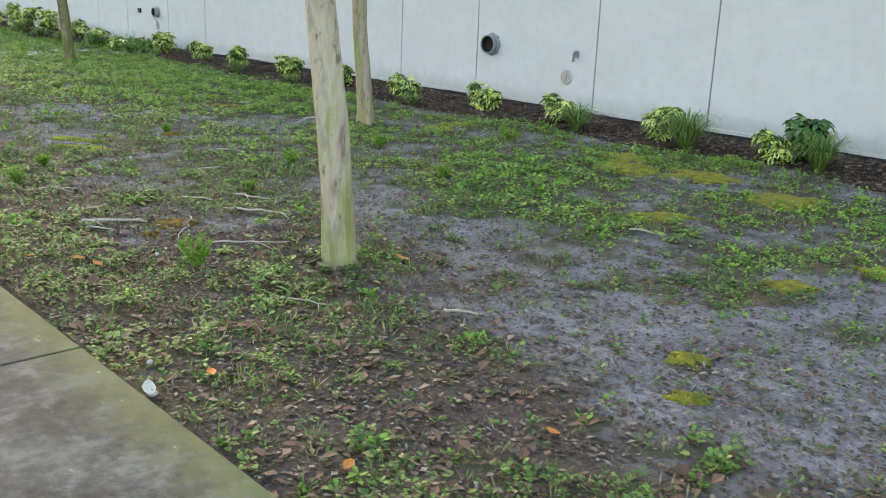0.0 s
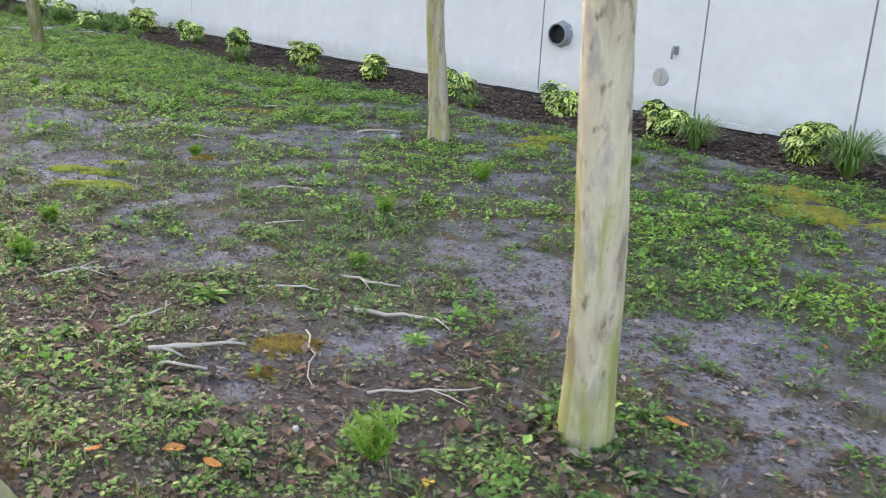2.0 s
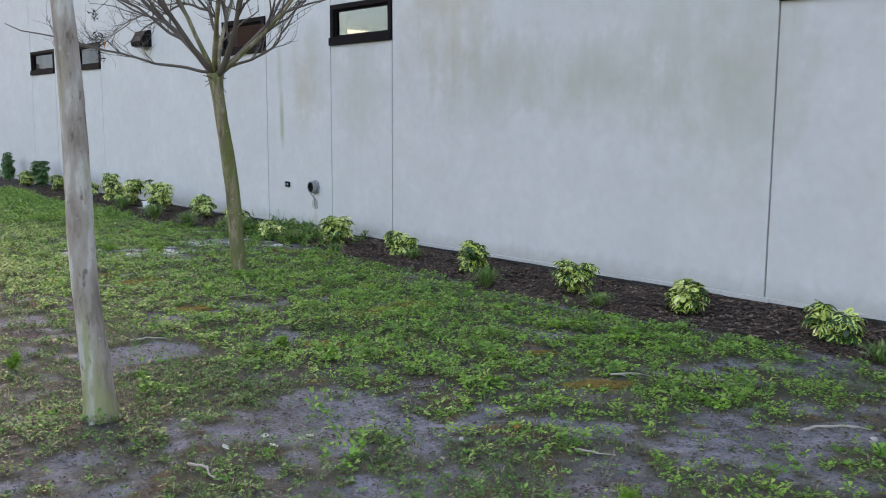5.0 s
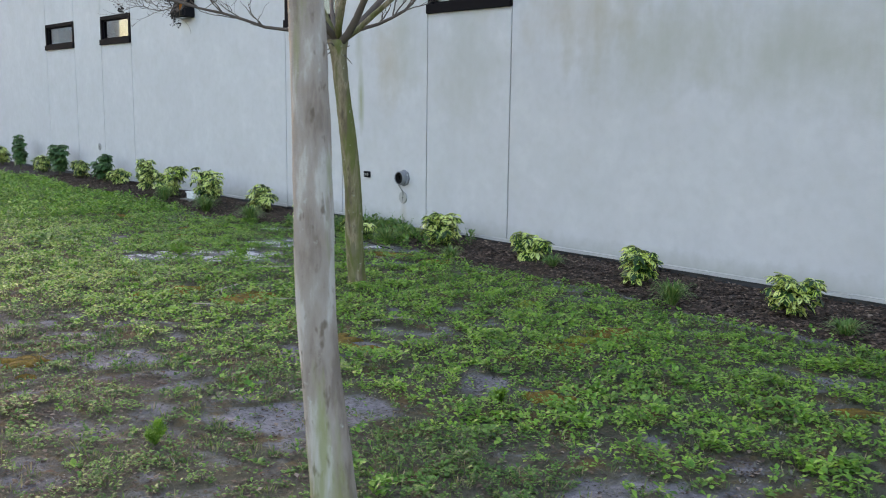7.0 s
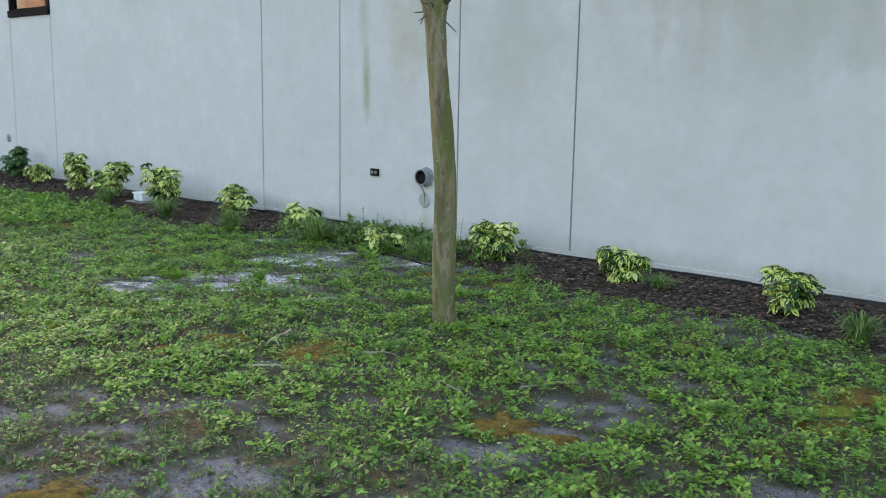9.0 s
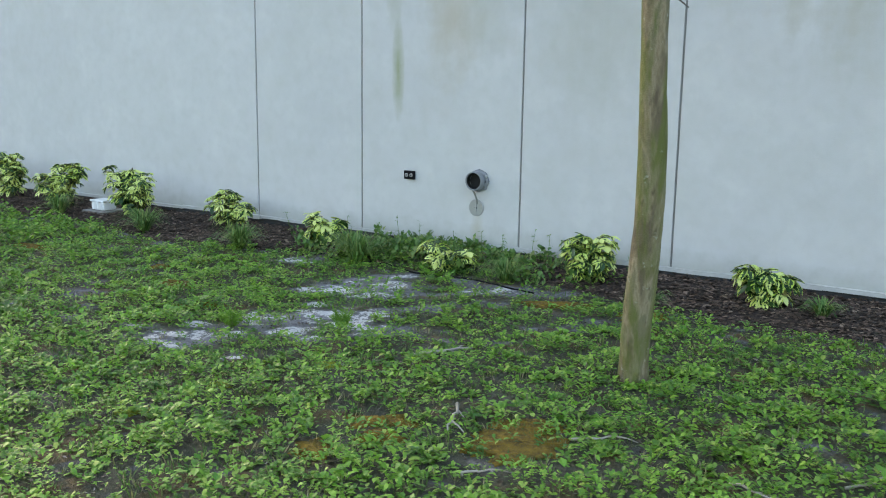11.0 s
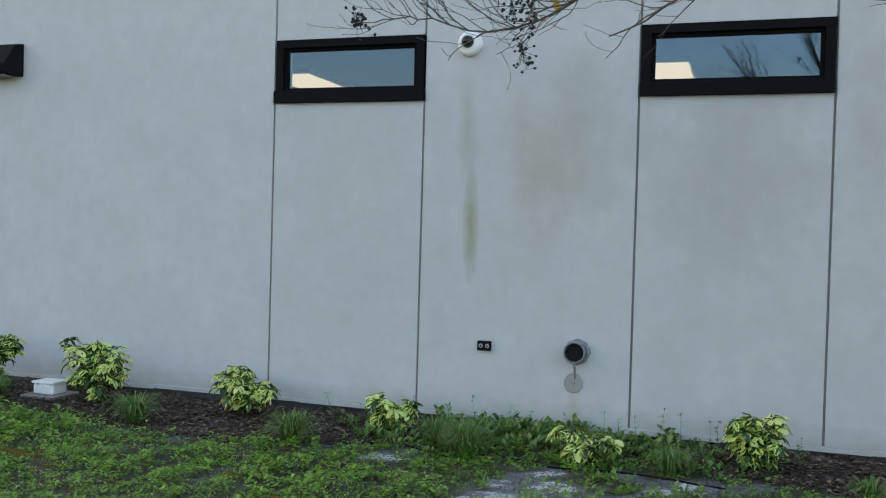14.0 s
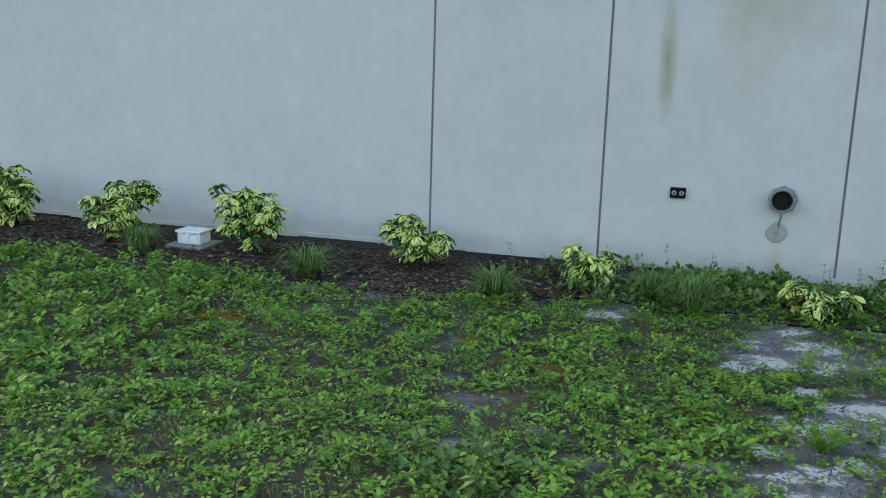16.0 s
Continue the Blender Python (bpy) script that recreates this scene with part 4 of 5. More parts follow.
def build_tree(seed, base, lean, fork, r_base, r_top, bark, label, limbs=7, spread=0.9, extra=()):
    rng = random.Random(seed)
    bx, by = base
    bz = floor_z(bx, by) - 0.05
    tree = empty("crape_myrtle", (bx, by, bz), label, "tree", "bare trees on the lawn")
    path, radii = [], []
    n = 26
    for i in range(n + 1):
        k = i / n
        z = k * (fork - bz)
        wig = 0.018 * math.sin(3.1 * k * 2 + seed) * min(1, 3 * k)
        path.append((bx + lean[0] * z + wig, by + lean[1] * z + 0.6 * wig, bz + z))
        flare = 0.32 * math.exp(-z / 0.07) + 0.08 * math.exp(-z / 0.3)
        knob = 0.035 * math.sin(7.3 * k + seed) + 0.02 * math.sin(17 * k + 2 * seed) + 0.45 * max(0, (k - 0.93) / 0.07) ** 1.5
        radii.append((r_base + (r_top - r_base) * k) * (1 + flare + knob))
    Geo().tube(path, radii, 18, True, 0.035, rng).ob("trunk", bark, tree, smooth=True)
    head = Vector(path[-1])
    fine, pods = Geo(), Geo()

    def twigs(p, d, length, r, level):
        tw, tr = wander(rng, p, d, length, r, r * 0.45, 5, 0.22, 0.02)
        fine.tube(tw, tr, 4 if level > 1 else 5, False)
        if level < 3:
            for _ in range(rng.choice((2, 3, 3)) if level < 2 else 2):
                i = rng.randrange(1, 6)
                w = (Vector(tw[i]) - Vector(tw[i - 1])).normalized() + Vector((rng.uniform(-1, 1), rng.uniform(-1, 1), rng.uniform(-0.5, 0.8))) * 0.8
                twigs(tw[i], w, length * rng.uniform(0.45, 0.75), max(0.0016, tr[i] * 0.65), level + 1)
        elif rng.random() < 0.10:
            pod_cluster(rng, pods, tw[-1], rng.randrange(5, 10), 0.07)

    for k in range(limbs):
        a = 2 * math.pi * (k + rng.uniform(-0.25, 0.25)) / limbs
        out = spread * rng.uniform(0.55, 1.25)
        d = Vector((math.cos(a) * out, math.sin(a) * out, rng.uniform(0.55, 1.1)))
        length = rng.uniform(1.3, 1.9)
        lp, lr = wander(rng, head - Vector((0, 0, rng.uniform(0.0, 0.09))), d, length, rng.uniform(0.024, 0.036), 0.011, 9, 0.1, 0.035)
        Geo().tube(lp, lr, 9, True, 0.05, rng).ob("limb", bark if k % 2 else TWIG, tree, smooth=True)
        for i in (3, 4, 5, 6, 7, 8, 9, 9, 9):
            w = (lp[i] - lp[i - 1]).normalized() + Vector((rng.uniform(-1, 1), rng.uniform(-1, 1), rng.uniform(-0.2, 0.9))) * 0.75
            twigs(lp[i], w, rng.uniform(0.5, 0.95), lr[i] * 0.6, 1)
    # stubs and short dead shoots round the head
    for _ in range(9):
        a = rng.uniform(0, 2 * math.pi)
        tw, tr = wander(rng, head - Vector((0, 0, 0.06)), (math.cos(a), math.sin(a), rng.uniform(-0.9, 0.3)), rng.uniform(0.1, 0.22), 0.008, 0.003, 4, 0.3, 0)
        fine.tube(tw, tr, 5)
    for points, r0, r1, clusters in extra:
        path = [head if p is None else Vector(p) for p in points]
        smooth_path = []
        for i in range(len(path) - 1):
            for q in range(3):
                jog = Vector((rng.uniform(-1, 1), rng.uniform(-1, 1), rng.uniform(-1, 1))) * (0.02 if i + q else 0)
                smooth_path.append(path[i].lerp(path[i + 1], q / 3) + jog)
        path = smooth_path + [path[-1]]
        radii = [r0 + (r1 - r0) * i / (len(path) - 1) for i in range(len(path))]
        fine.tube(path, radii, 6)
        for i in range(4 if r1 < 0.01 else 99, len(path) - 3):
            for _ in range(2):
                w = (path[i] - path[i - 1]).normalized() + Vector((rng.uniform(-0.7, 0.7), rng.uniform(-0.7, 0.7), rng.uniform(-0.25, 0.6)))
                tw, tr = wander(rng, path[i], w, rng.uniform(0.2, 0.42), radii[i] * 0.45 + 0.0012, 0.0016, 8, 0.28, 0.07)
                fine.tube(tw, tr, 4, False)
                for j in (3, 5, 7):
                    tw2, tr2 = wander(rng, tw[j], (tw[j] - tw[j - 1]).normalized() + Vector((rng.uniform(-1, 1), rng.uniform(-1, 1), rng.uniform(-0.2, 0.9))), rng.uniform(0.1, 0.24), tr[j] * 0.8, 0.0013, 6, 0.35, 0.03)
                    fine.tube(tw2, tr2, 3, False)
        for c in clusters:
            pod_cluster(rng, pods, c, 26, 0.14)
    tagged(fine.ob("crown", TWIG, tree, "bare grey-brown twigs"), kind="stuff")
    if pods.v:
        tagged(pods.ob("seed_pods", POD, tree, "dry dark seed pods"), kind="stuff")
    # loose chips and leaves stay with the lawn; the root flare shows as stubby roots
    for k in range(4):
        a = rng.uniform(0, 6.28)
        p0 = Vector((bx, by, bz + 0.07)) + Vector((math.cos(a), math.sin(a), 0)) * r_base * 0.75
        p1 = p0 + Vector((math.cos(a), math.sin(a), 0)) * 0.13 + Vector((0, 0, -0.05))
        Geo().tube([p0, (p0 + p1) / 2 + Vector((0, 0, -0.008)), p1], [0.026, 0.016, 0.006], 7).ob("root", bark, tree, smooth=True)
    return tree


build_tree(1, (-3.755, 3.755), (0.036, -0.10), 2.45, 0.079, 0.071, BARK_PALE, "bare crape myrtle with pale mottled bark greening at the foot")
build_tree(2, (-7.32, 6.67), (-0.06, -0.012), 2.15, 0.078, 0.066, BARK_GREY, "bare crape myrtle with greenish bark forking above head height", 7, 0.6, (
    ([(-7.42, 6.65, 1.93), (-7.62, 6.54, 2.08), (-7.74, 6.47, 2.26), (-7.92, 6.38, 2.45), (-8.1, 6.3, 2.8)], 0.03, 0.014, []),
    ([(-7.45, 6.65, 2.12), (-7.58, 6.58, 2.12), (-7.72, 6.5, 2.2), (-7.8, 6.45, 2.45)], 0.026, 0.014, []),
    ([(-7.44, 6.66, 2.12), (-7.30, 6.74, 2.14), (-7.14, 6.83, 2.28), (-7.0, 6.9, 2.6)], 0.027, 0.012, [])))
build_tree(3, (-10.608, 3.56), (-0.058, -0.032), 2.45, 0.084, 0.053, BARK_ASH, "slender bare crape myrtle with smooth grey-pink bark")
myrtle = build_tree(5, (-14.47, 6.55), (0.068, -0.135), 2.02, 0.077, 0.064, BARK_MOSSY, "bare crape myrtle with green mossy bark and many twigs", 8, 1.05, (
    ([None, (-14.93, 6.6, 2.42), (-15.15, 6.6, 2.74), (-15.5, 6.5, 2.84), (-15.81, 6.38, 2.72), (-16.17, 6.24, 2.53), (-16.39, 6.15, 2.39)], 0.022, 0.003, []),
    ([(-15.5, 6.5, 2.84), (-15.9, 6.35, 2.80), (-16.3, 6.2, 2.66), (-16.53, 6.1, 2.58), (-16.7, 6.03, 2.48), (-16.75, 6.0, 2.34)], 0.008, 0.002, [(-16.75, 6.0, 2.31), (-16.72, 6.02, 2.5)]),
    ([(-16.3, 6.2, 2.66), (-16.6, 6.1, 2.52), (-16.89, 5.96, 2.37), (-17.13, 5.86, 2.45), (-17.3, 5.8, 2.44), (-17.45, 5.75, 2.41)], 0.006, 0.002, [(-17.45, 5.75, 2.43), (-16.8, 5.98, 2.52)]),
    ([None, (-14.6, 5.9, 2.08), (-14.8, 5.45, 2.2), (-15.05, 4.95, 2.32), (-15.2, 4.5, 2.45)], 0.018, 0.004, []),
    ([None, (-14.85, 6.2, 2.35), (-15.2, 5.8, 2.7), (-15.6, 5.4, 2.95), (-16.1, 5.1, 3.15)], 0.022, 0.004, []),
    ([None, (-14.3, 6.5, 2.12), (-14.1, 6.75, 2.25), (-14.0, 6.9, 2.5), (-13.8, 7.0, 2.8)], 0.018, 0.006, []),
    ([(-15.15, 6.6, 2.74), (-15.4, 6.5, 2.98), (-15.8, 6.4, 3.2), (-16.4, 6.2, 3.1), (-16.9, 6.0, 2.8)], 0.014, 0.003, [(-16.9, 6.0, 2.8)])))


# ---- plants along the wall ----
def leaflet(length, width, droop):
    """Rows across a leaflet: place along, half width, drop; with how near each vertex lies to the rim."""
    rows = [(0.0, 0.05, 0.0), (0.28, 0.75, 0.02), (0.58, 1.0, 0.3), (0.84, 0.6, 0.75), (1.0, 0.04, 1.0)]
    v, f, rim = [], [], []
    for a, w, d in rows:
        for s in (-1, 0, 1):
            v.append((a * length, s * w * width / 2, -d * droop * length + (0.12 * width if s == 0 else 0) * -1))
            rim.append(0.1 if s == 0 else 0.72)
    for i in range(len(rows) - 1):
        for s in (0, 1):
            k = i * 3 + s
            f.append((k, k + 1, k + 4, k + 3))
    rim[0:3] = [0.25, 0.0, 0.25]
    return v, f, rim


def cluster_mesh(seed):
    """A palm-like whorl of seven or eight drooping leaflets on a stalk."""
    rng = random.Random(seed)
    g, rim = Geo(), []
    n = rng.choice((6, 7, 7, 8))
    for k in range(n):
        a = 2 * math.pi * (k + rng.uniform(-0.2, 0.2)) / n
        v, f, r = leaflet(rng.uniform(0.085, 0.115), rng.uniform(0.046, 0.062), rng.uniform(0.1, 0.6))
        m = Matrix.Rotation(a, 4, "Z") @ Matrix.Rotation(rng.uniform(-0.2, 0.25), 4, "Y") @ Matrix.Rotation(rng.uniform(-0.4, 0.4), 4, "X") @ Matrix.Translation((0.012, 0, 0))
        g.add([m @ Vector(p) for p in v], f)
        rim += r
    me = bpy.data.meshes.new("leaf")
    me.from_pydata(g.v, [], g.f)
    me.materials.append(VARIEGATED)
    me.polygons.foreach_set("use_smooth", [True] * len(me.polygons))
    me.attributes.new("rim", "FLOAT", "POINT").data.foreach_set("value", rim)
    return me


for n, (p, mat) in enumerate((((-16.63, 6.06, 2.56), YELLOW), ((-16.66, 6.05, 2.46), ORANGE))):
    v, f, _ = leaflet(0.075, 0.035, 0.5)
    m = Matrix.Translation(p) @ Matrix.Rotation(1.3 + 2.1 * n, 4, "Z") @ Matrix.Rotation(0.5, 4, "Y")
    Geo().add([m @ Vector(q) for q in v], f).ob("leaf", mat, myrtle, "last dry yellow-orange leaf")
CLUSTERS = [cluster_mesh(40 + i) for i in range(6)]
DARK_CLUSTERS = []
for me in CLUSTERS[:2]:
    dark = me.copy()
    dark.materials[0] = DARK_LEAF
    DARK_CLUSTERS.append(dark)


def build_schefflera(seed, x, y, width, tall, dark=False):
    rng = random.Random(seed)
    z = floor_z(x, y)
    words = "small" if tall < 0.38 else ("tall" if tall > 0.52 else "bushy")
    leafy = "dark green umbrella plant" if dark else "green and cream variegated umbrella plant"
    t = empty("umbrella_plant", (x, y, z), "%s %s by the wall" % (words, leafy), "shrub", "shrubs along the wall")
    stems = Geo()
    tall = tall * (0.95 if dark else 0.92 if tall > 0.55 else 0.82)
    heads = 4 if width * tall > 0.24 else 3
    tips = []
    for h in range(heads):
        side = (h + 0.5) / heads * 2 - 1 + rng.uniform(-0.15, 0.15)
        top = Vector((x + side * width * 0.34, y + rng.uniform(-0.11, 0.09), z + tall * rng.uniform(0.62, 0.97)))
        sp = [Vector((x + rng.uniform(-0.03, 0.03), y + rng.uniform(-0.03, 0.03), z - 0.03)), Vector((x, y, z)) * 0.45 + top * 0.55 + Vector((0, 0, -0.04)), top]
        stems.tube(sp, [0.012, 0.009, 0.006], 6)
        tips.append(top)
    count = int(42 + 200 * width * tall)
    for k in range(count):
        top = tips[k % heads]
        f = rng.random() ** 0.75
        a = rng.uniform(0, 2 * math.pi)
        base = Vector((x, y, z)).lerp(top, 0.2 + 0.8 * f)
        reach = width * (0.13 + 0.08 * (1 - abs(2 * f - 1))) * math.sqrt(rng.uniform(0.2, 1.0))
        p = base + Vector((math.cos(a) * reach, math.sin(a) * reach, rng.uniform(-0.03, 0.03)))
        p.z = max(p.z, z + 0.05)
        stems.tube([base - Vector((0, 0, 0.03)), (base + p) / 2, p], [0.003, 0.0025, 0.002], 3, False)
        o = new("leaf", rng.choice(DARK_CLUSTERS if dark else CLUSTERS))
        tilt = reach / (0.2 * width) * rng.uniform(0.2, 0.75)
        o.parent = t
        s = rng.uniform(0.62, 0.98)
        o.matrix_basis = Matrix.Translation(p - Vector((x, y, z))) @ Matrix.Rotation(a, 4, "Z") @ Matrix.Rotation(tilt, 4, "Y") @ Matrix.Rotation(rng.uniform(0, 6.28), 4, "Z") @ Matrix.Scale(s, 4)
    stems.ob("stem", STEM, t)


PLANTS = [(-2.7, 8.55, 0.55, 0.42, 0), (-3.9, 8.5, 0.6, 0.36, 0), (-5.18, 8.6, 0.5, 0.42, 0), (-6.44, 8.58, 0.58, 0.38, 0), (-7.55, 8.5, 0.6, 0.36, 0),
          (-8.8, 8.42, 0.58, 0.36, 0), (-10.1, 8.4, 0.55, 0.38, 0), (-11.37, 8.42, 0.52, 0.38, 0), (-12.86, 8.5, 0.52, 0.42, 0), (-14.3, 8.62, 0.52, 0.38, 0),
          (-15.66, 8.62, 0.58, 0.46, 0), (-16.8, 8.36, 0.6, 0.27, 0), (-18.36, 8.6, 0.48, 0.40, 0), (-19.72, 8.72, 0.62, 0.49, 0), (-21.10, 8.62, 0.66, 0.68, 0),
          (-22.28, 8.55, 0.70, 0.60, 0), (-23.5, 8.7, 0.66, 0.68, 0), (-24.8, 8.75, 0.5, 0.42, 0), (-25.6, 8.8, 0.64, 0.62, 1), (-26.7, 8.8, 0.6, 0.45, 0),
          (-27.9, 8.8, 0.72, 0.72, 1), (-29.0, 8.8, 0.65, 0.5, 0), (-30.4, 8.8, 0.65, 0.85, 1), (-31.7, 8.8, 0.7, 0.6, 0), (-33.2, 8.8, 0.7, 0.7, 1), (-3.72, 8.62, 0.42, 0.42, 1)]
for n, (x, y, w, h, dark) in enumerate(PLANTS):
    build_schefflera(100 + n, x, y, w, h, bool(dark))


def build_tuft(seed, x, y, r, tall):
    """A fountain of long narrow blades."""
    rng = random.Random(seed)
    z = floor_z(x, y)
    g = Geo()
    for _ in range(int(190 * r / 0.2)):
        a, out = rng.uniform(0, 6.283), r * rng.uniform(0.2, 1.1)
        h = tall * rng.uniform(0.5, 1.1)
        w = rng.uniform(0.003, 0.006)
        d = Vector((math.cos(a), math.sin(a), 0))
        s = Vector((-d.y, d.x, 0)) * w
        b = Vector((x, y, z - 0.01)) + d * rng.uniform(0, 0.03)
        p = [b, b + d * out * 0.35 + Vector((0, 0, h * 0.7)), b + d * out * 0.75 + Vector((0, 0, h)), b + d * out * 1.15 + Vector((0, 0, h * rng.uniform(0.5, 0.95)))]
        g.add([p[0] - s, p[0] + s, p[1] - s, p[1] + s, p[2] - s * 0.7, p[2] + s * 0.7, p[3]], [(0, 1, 3, 2), (2, 3, 5, 4), (4, 5, 6)])
    o = g.ob("grass_tuft", TUFT)
    tagged(o, "tuft of long narrow green grass in the bed", "grass tuft", "grass tufts by the wall")


for n, (x, y, r, h) in enumerate(((-20.4, 8.2, 0.26, 0.24), (-21.87, 8.25, 0.22, 0.22), (-18.94, 8.1, 0.26, 0.22), (-17.6, 8.15, 0.26, 0.26), (-15.0, 8.15, 0.16, 0.14), (-17.9, 8.4, 0.2, 0.2), (-16.2, 8.25, 0.2, 0.18),
                                   (-5.95, 8.25, 0.26, 0.26), (-4.75, 8.35, 0.34, 0.34), (-3.5, 8.4, 0.3, 0.3), (-12.25, 8.1, 0.2, 0.2), (-13.9, 8.5, 0.15, 0.12), (-8.3, 8.1, 0.16, 0.14), (-10.8, 8.1, 0.16, 0.13))):
    build_tuft(300 + n, x, y, r, h)


def build_fennel(seed, x, y, r, tall):
    """A soft feathery weed of many fine threads."""
    rng = random.Random(seed)
    z = floor_z(x, y)
    g = Geo()
    for _ in range(26):
        a = rng.uniform(0, 6.283)
        tip = Vector((x + math.cos(a) * r * rng.uniform(0.1, 1), y + math.sin(a) * r * rng.uniform(0.1, 1), z + tall * rng.uniform(0.45, 1)))
        b = Vector((x, y, z - 0.01))
        g.tube([b, b.lerp(tip, 0.6) + Vector((0, 0, 0.02)), tip], [0.002, 0.0017, 0.001], 3, False)
        for _ in range(42):
            q = b.lerp(tip, rng.uniform(0.25, 1))
            e = q + Vector((rng.uniform(-1, 1), rng.uniform(-1, 1), rng.uniform(-0.2, 1))) * 0.03
            s = Vector((rng.uniform(-1, 1), rng.uniform(-1, 1), 0)) * 0.0042
            g.add([q - s, q + s, e], [(0, 1, 2)])
    tagged(g.ob("feathery_weed", FENNEL), "bright green feathery weed standing in the lawn", "weed", "feathery weeds in the lawn")


for n, (x, y, r, h) in enumerate(((-4.06, 3.12, 0.12, 0.17), (-6.22, 5.98, 0.13, 0.14), (-6.55, 3.1, 0.09, 0.13), (-16.4, 6.5, 0.13, 0.16), (-6.1, 5.0, 0.1, 0.12), (-5.0, 5.6, 0.09, 0.1), (-8.0, 4.9, 0.07, 0.08), (-17.0, 6.1, 0.12, 0.13), (-11.4, 5.2, 0.06, 0.1), (-7.07, 3.46, 0.08, 0.09), (-5.87, 7.21, 0.15, 0.14), (-5.45, 4.24, 0.06, 0.07), (-12.0, 3.5, 0.07, 0.12))):
    build_fennel(400 + n, x, y, r, h)


# ---- sticks, leaves and other litter on the lawn ----
def build_stick(seed, a, b, r, forks=2):
    rng = random.Random(seed)
    g = Geo()
    n = 6
    path = []
    for i in range(n + 1):
        k = i / n
        x, y = a[0] + (b[0] - a[0]) * k + rng.uniform(-0.018, 0.018), a[1] + (b[1] - a[1]) * k + rng.uniform(-0.018, 0.018)
        path.append(Vector((x, y, floor_z(x, y) + r * 0.8 + 0.012 + 0.012 * math.sin(3 * k))))
    g.tube(path, [r * (1 - 0.55 * i / n) for i in range(n + 1)], 7, True, 0.12, rng)
    for _ in range(forks):
        i = rng.randrange(1, n)
        d = (path[i] - path[i - 1]).normalized()
        d = Matrix.Rotation(rng.choice((-1, 1)) * rng.uniform(0.4, 0.9), 3, "Z") @ d
        q = path[i] + d * rng.uniform(0.06, 0.18)
        q.z = floor_z(q.x, q.y) + 0.012
        g.tube([path[i], (path[i] + q) / 2 + Vector((0, 0, 0.006)), q], [r * 0.6, r * 0.5, r * 0.3], 5)
    tagged(g.ob("fallen_stick", DEAD_WOOD, smooth=True), "bleached dead stick lying on the lawn", "stick", "fallen sticks on the lawn")


STICKS = [((-5.16, 2.97), (-4.98, 3.30), 0.014, 3), ((-5.03, 2.95), (-4.85, 3.1), 0.008, 2), ((-4.95, 3.56), (-4.55, 3.27), 0.006, 0), ((-4.97, 3.83), (-4.64, 4.02), 0.012, 1),
          ((-5.48, 3.69), (-5.29, 3.9), 0.009, 0), ((-5.36, 4.06), (-5.08, 4.16), 0.009, 1), ((-6.18, 3.02), (-6.15, 3.36), 0.009, 2), ((-5.44, 3.0), (-5.53, 3.29), 0.009, 3),
          ((-2.84, 3.64), (-2.71, 3.73), 0.011, 0), ((-3.22, 5.45), (-3.0, 5.51), 0.009, 0), ((-15.66, 6.2), (-15.49, 6.35), 0.010, 1), ((-13.66, 5.57), (-13.38, 5.46), 0.008, 1),
          ((-13.26, 5.78), (-13.08, 6.02), 0.009, 1), ((-14.36, 5.6), (-14.2, 5.72), 0.009, 1), ((-15.58, 6.22), (-15.42, 6.48), 0.012, 1), ((-15.0, 5.64), (-14.87, 5.36), 0.011, 2),
          ((-9.33, 6.4), (-9.1, 6.58), 0.009, 2), ((-8.83, 6.83), (-8.58, 6.78), 0.009, 2), ((-7.97, 6.35), (-7.77, 6.56), 0.012, 2), ((-4.4, 3.4), (-4.15, 3.7), 0.007, 1),
          ((-6.9, 4.75), (-6.7, 4.95), 0.009, 0), ((-6.3, 4.3), (-6.2, 4.5), 0.008, 0), ((-9.6, 3.6), (-9.35, 3.62), 0.01, 1), ((-14.6, 5.0), (-14.5, 5.1), 0.009, 1),
          ((-12.2, 4.4), (-12.1, 4.6), 0.009, 1), ((-17.6, 3.9), (-17.4, 3.95), 0.008, 0), ((-3.5, 3.15), (-3.2, 3.3), 0.006, 1), ((-8.6, 5.2), (-8.4, 5.3), 0.008, 0)]
for n, (a, b, r, k) in enumerate(STICKS):
    build_stick(500 + n, a, b, r * 0.8, k)


def build_leaf(seed, x, y, size, mat, label):
    rng = random.Random(seed)
    v, f, _ = leaflet(size, size * 0.6, rng.uniform(-0.3, 0.3))
    m = Matrix.Translation((x, y, floor_z(x, y) + 0.03)) @ Matrix.Rotation(rng.uniform(0, 6.28), 4, "Z") @ Matrix.Rotation(rng.uniform(-0.3, 0.3), 4, "X")
    g = Geo().add([m @ Vector(p) for p in v], f)
    tagged(g.ob("fallen_leaf", mat), label, "leaf", "fallen leaves on the lawn")


def build_rosette(seed, x, y, r):
    """A low star of pale, toothless leaves."""
    rng = random.Random(seed)
    z = floor_z(x, y)
    t = empty("rosette_weed", (x, y, z), "pale green rosette weed growing flat on the soil", "weed", "rosette weeds in the lawn")
    for k in range(11):
        v, f, _ = leaflet(r * rng.uniform(0.7, 1.1), r * rng.uniform(0.3, 0.42), 0.3)
        m = Matrix.Translation((x, y, z + 0.012 + 0.002 * k)) @ Matrix.Rotation(2.4 * k + rng.uniform(-0.2, 0.2), 4, "Z") @ Matrix.Rotation(-rng.uniform(0.15, 0.7), 4, "Y")
        Geo().add([m @ Vector(q) for q in v], f).ob("leaf", SPRIG, t)


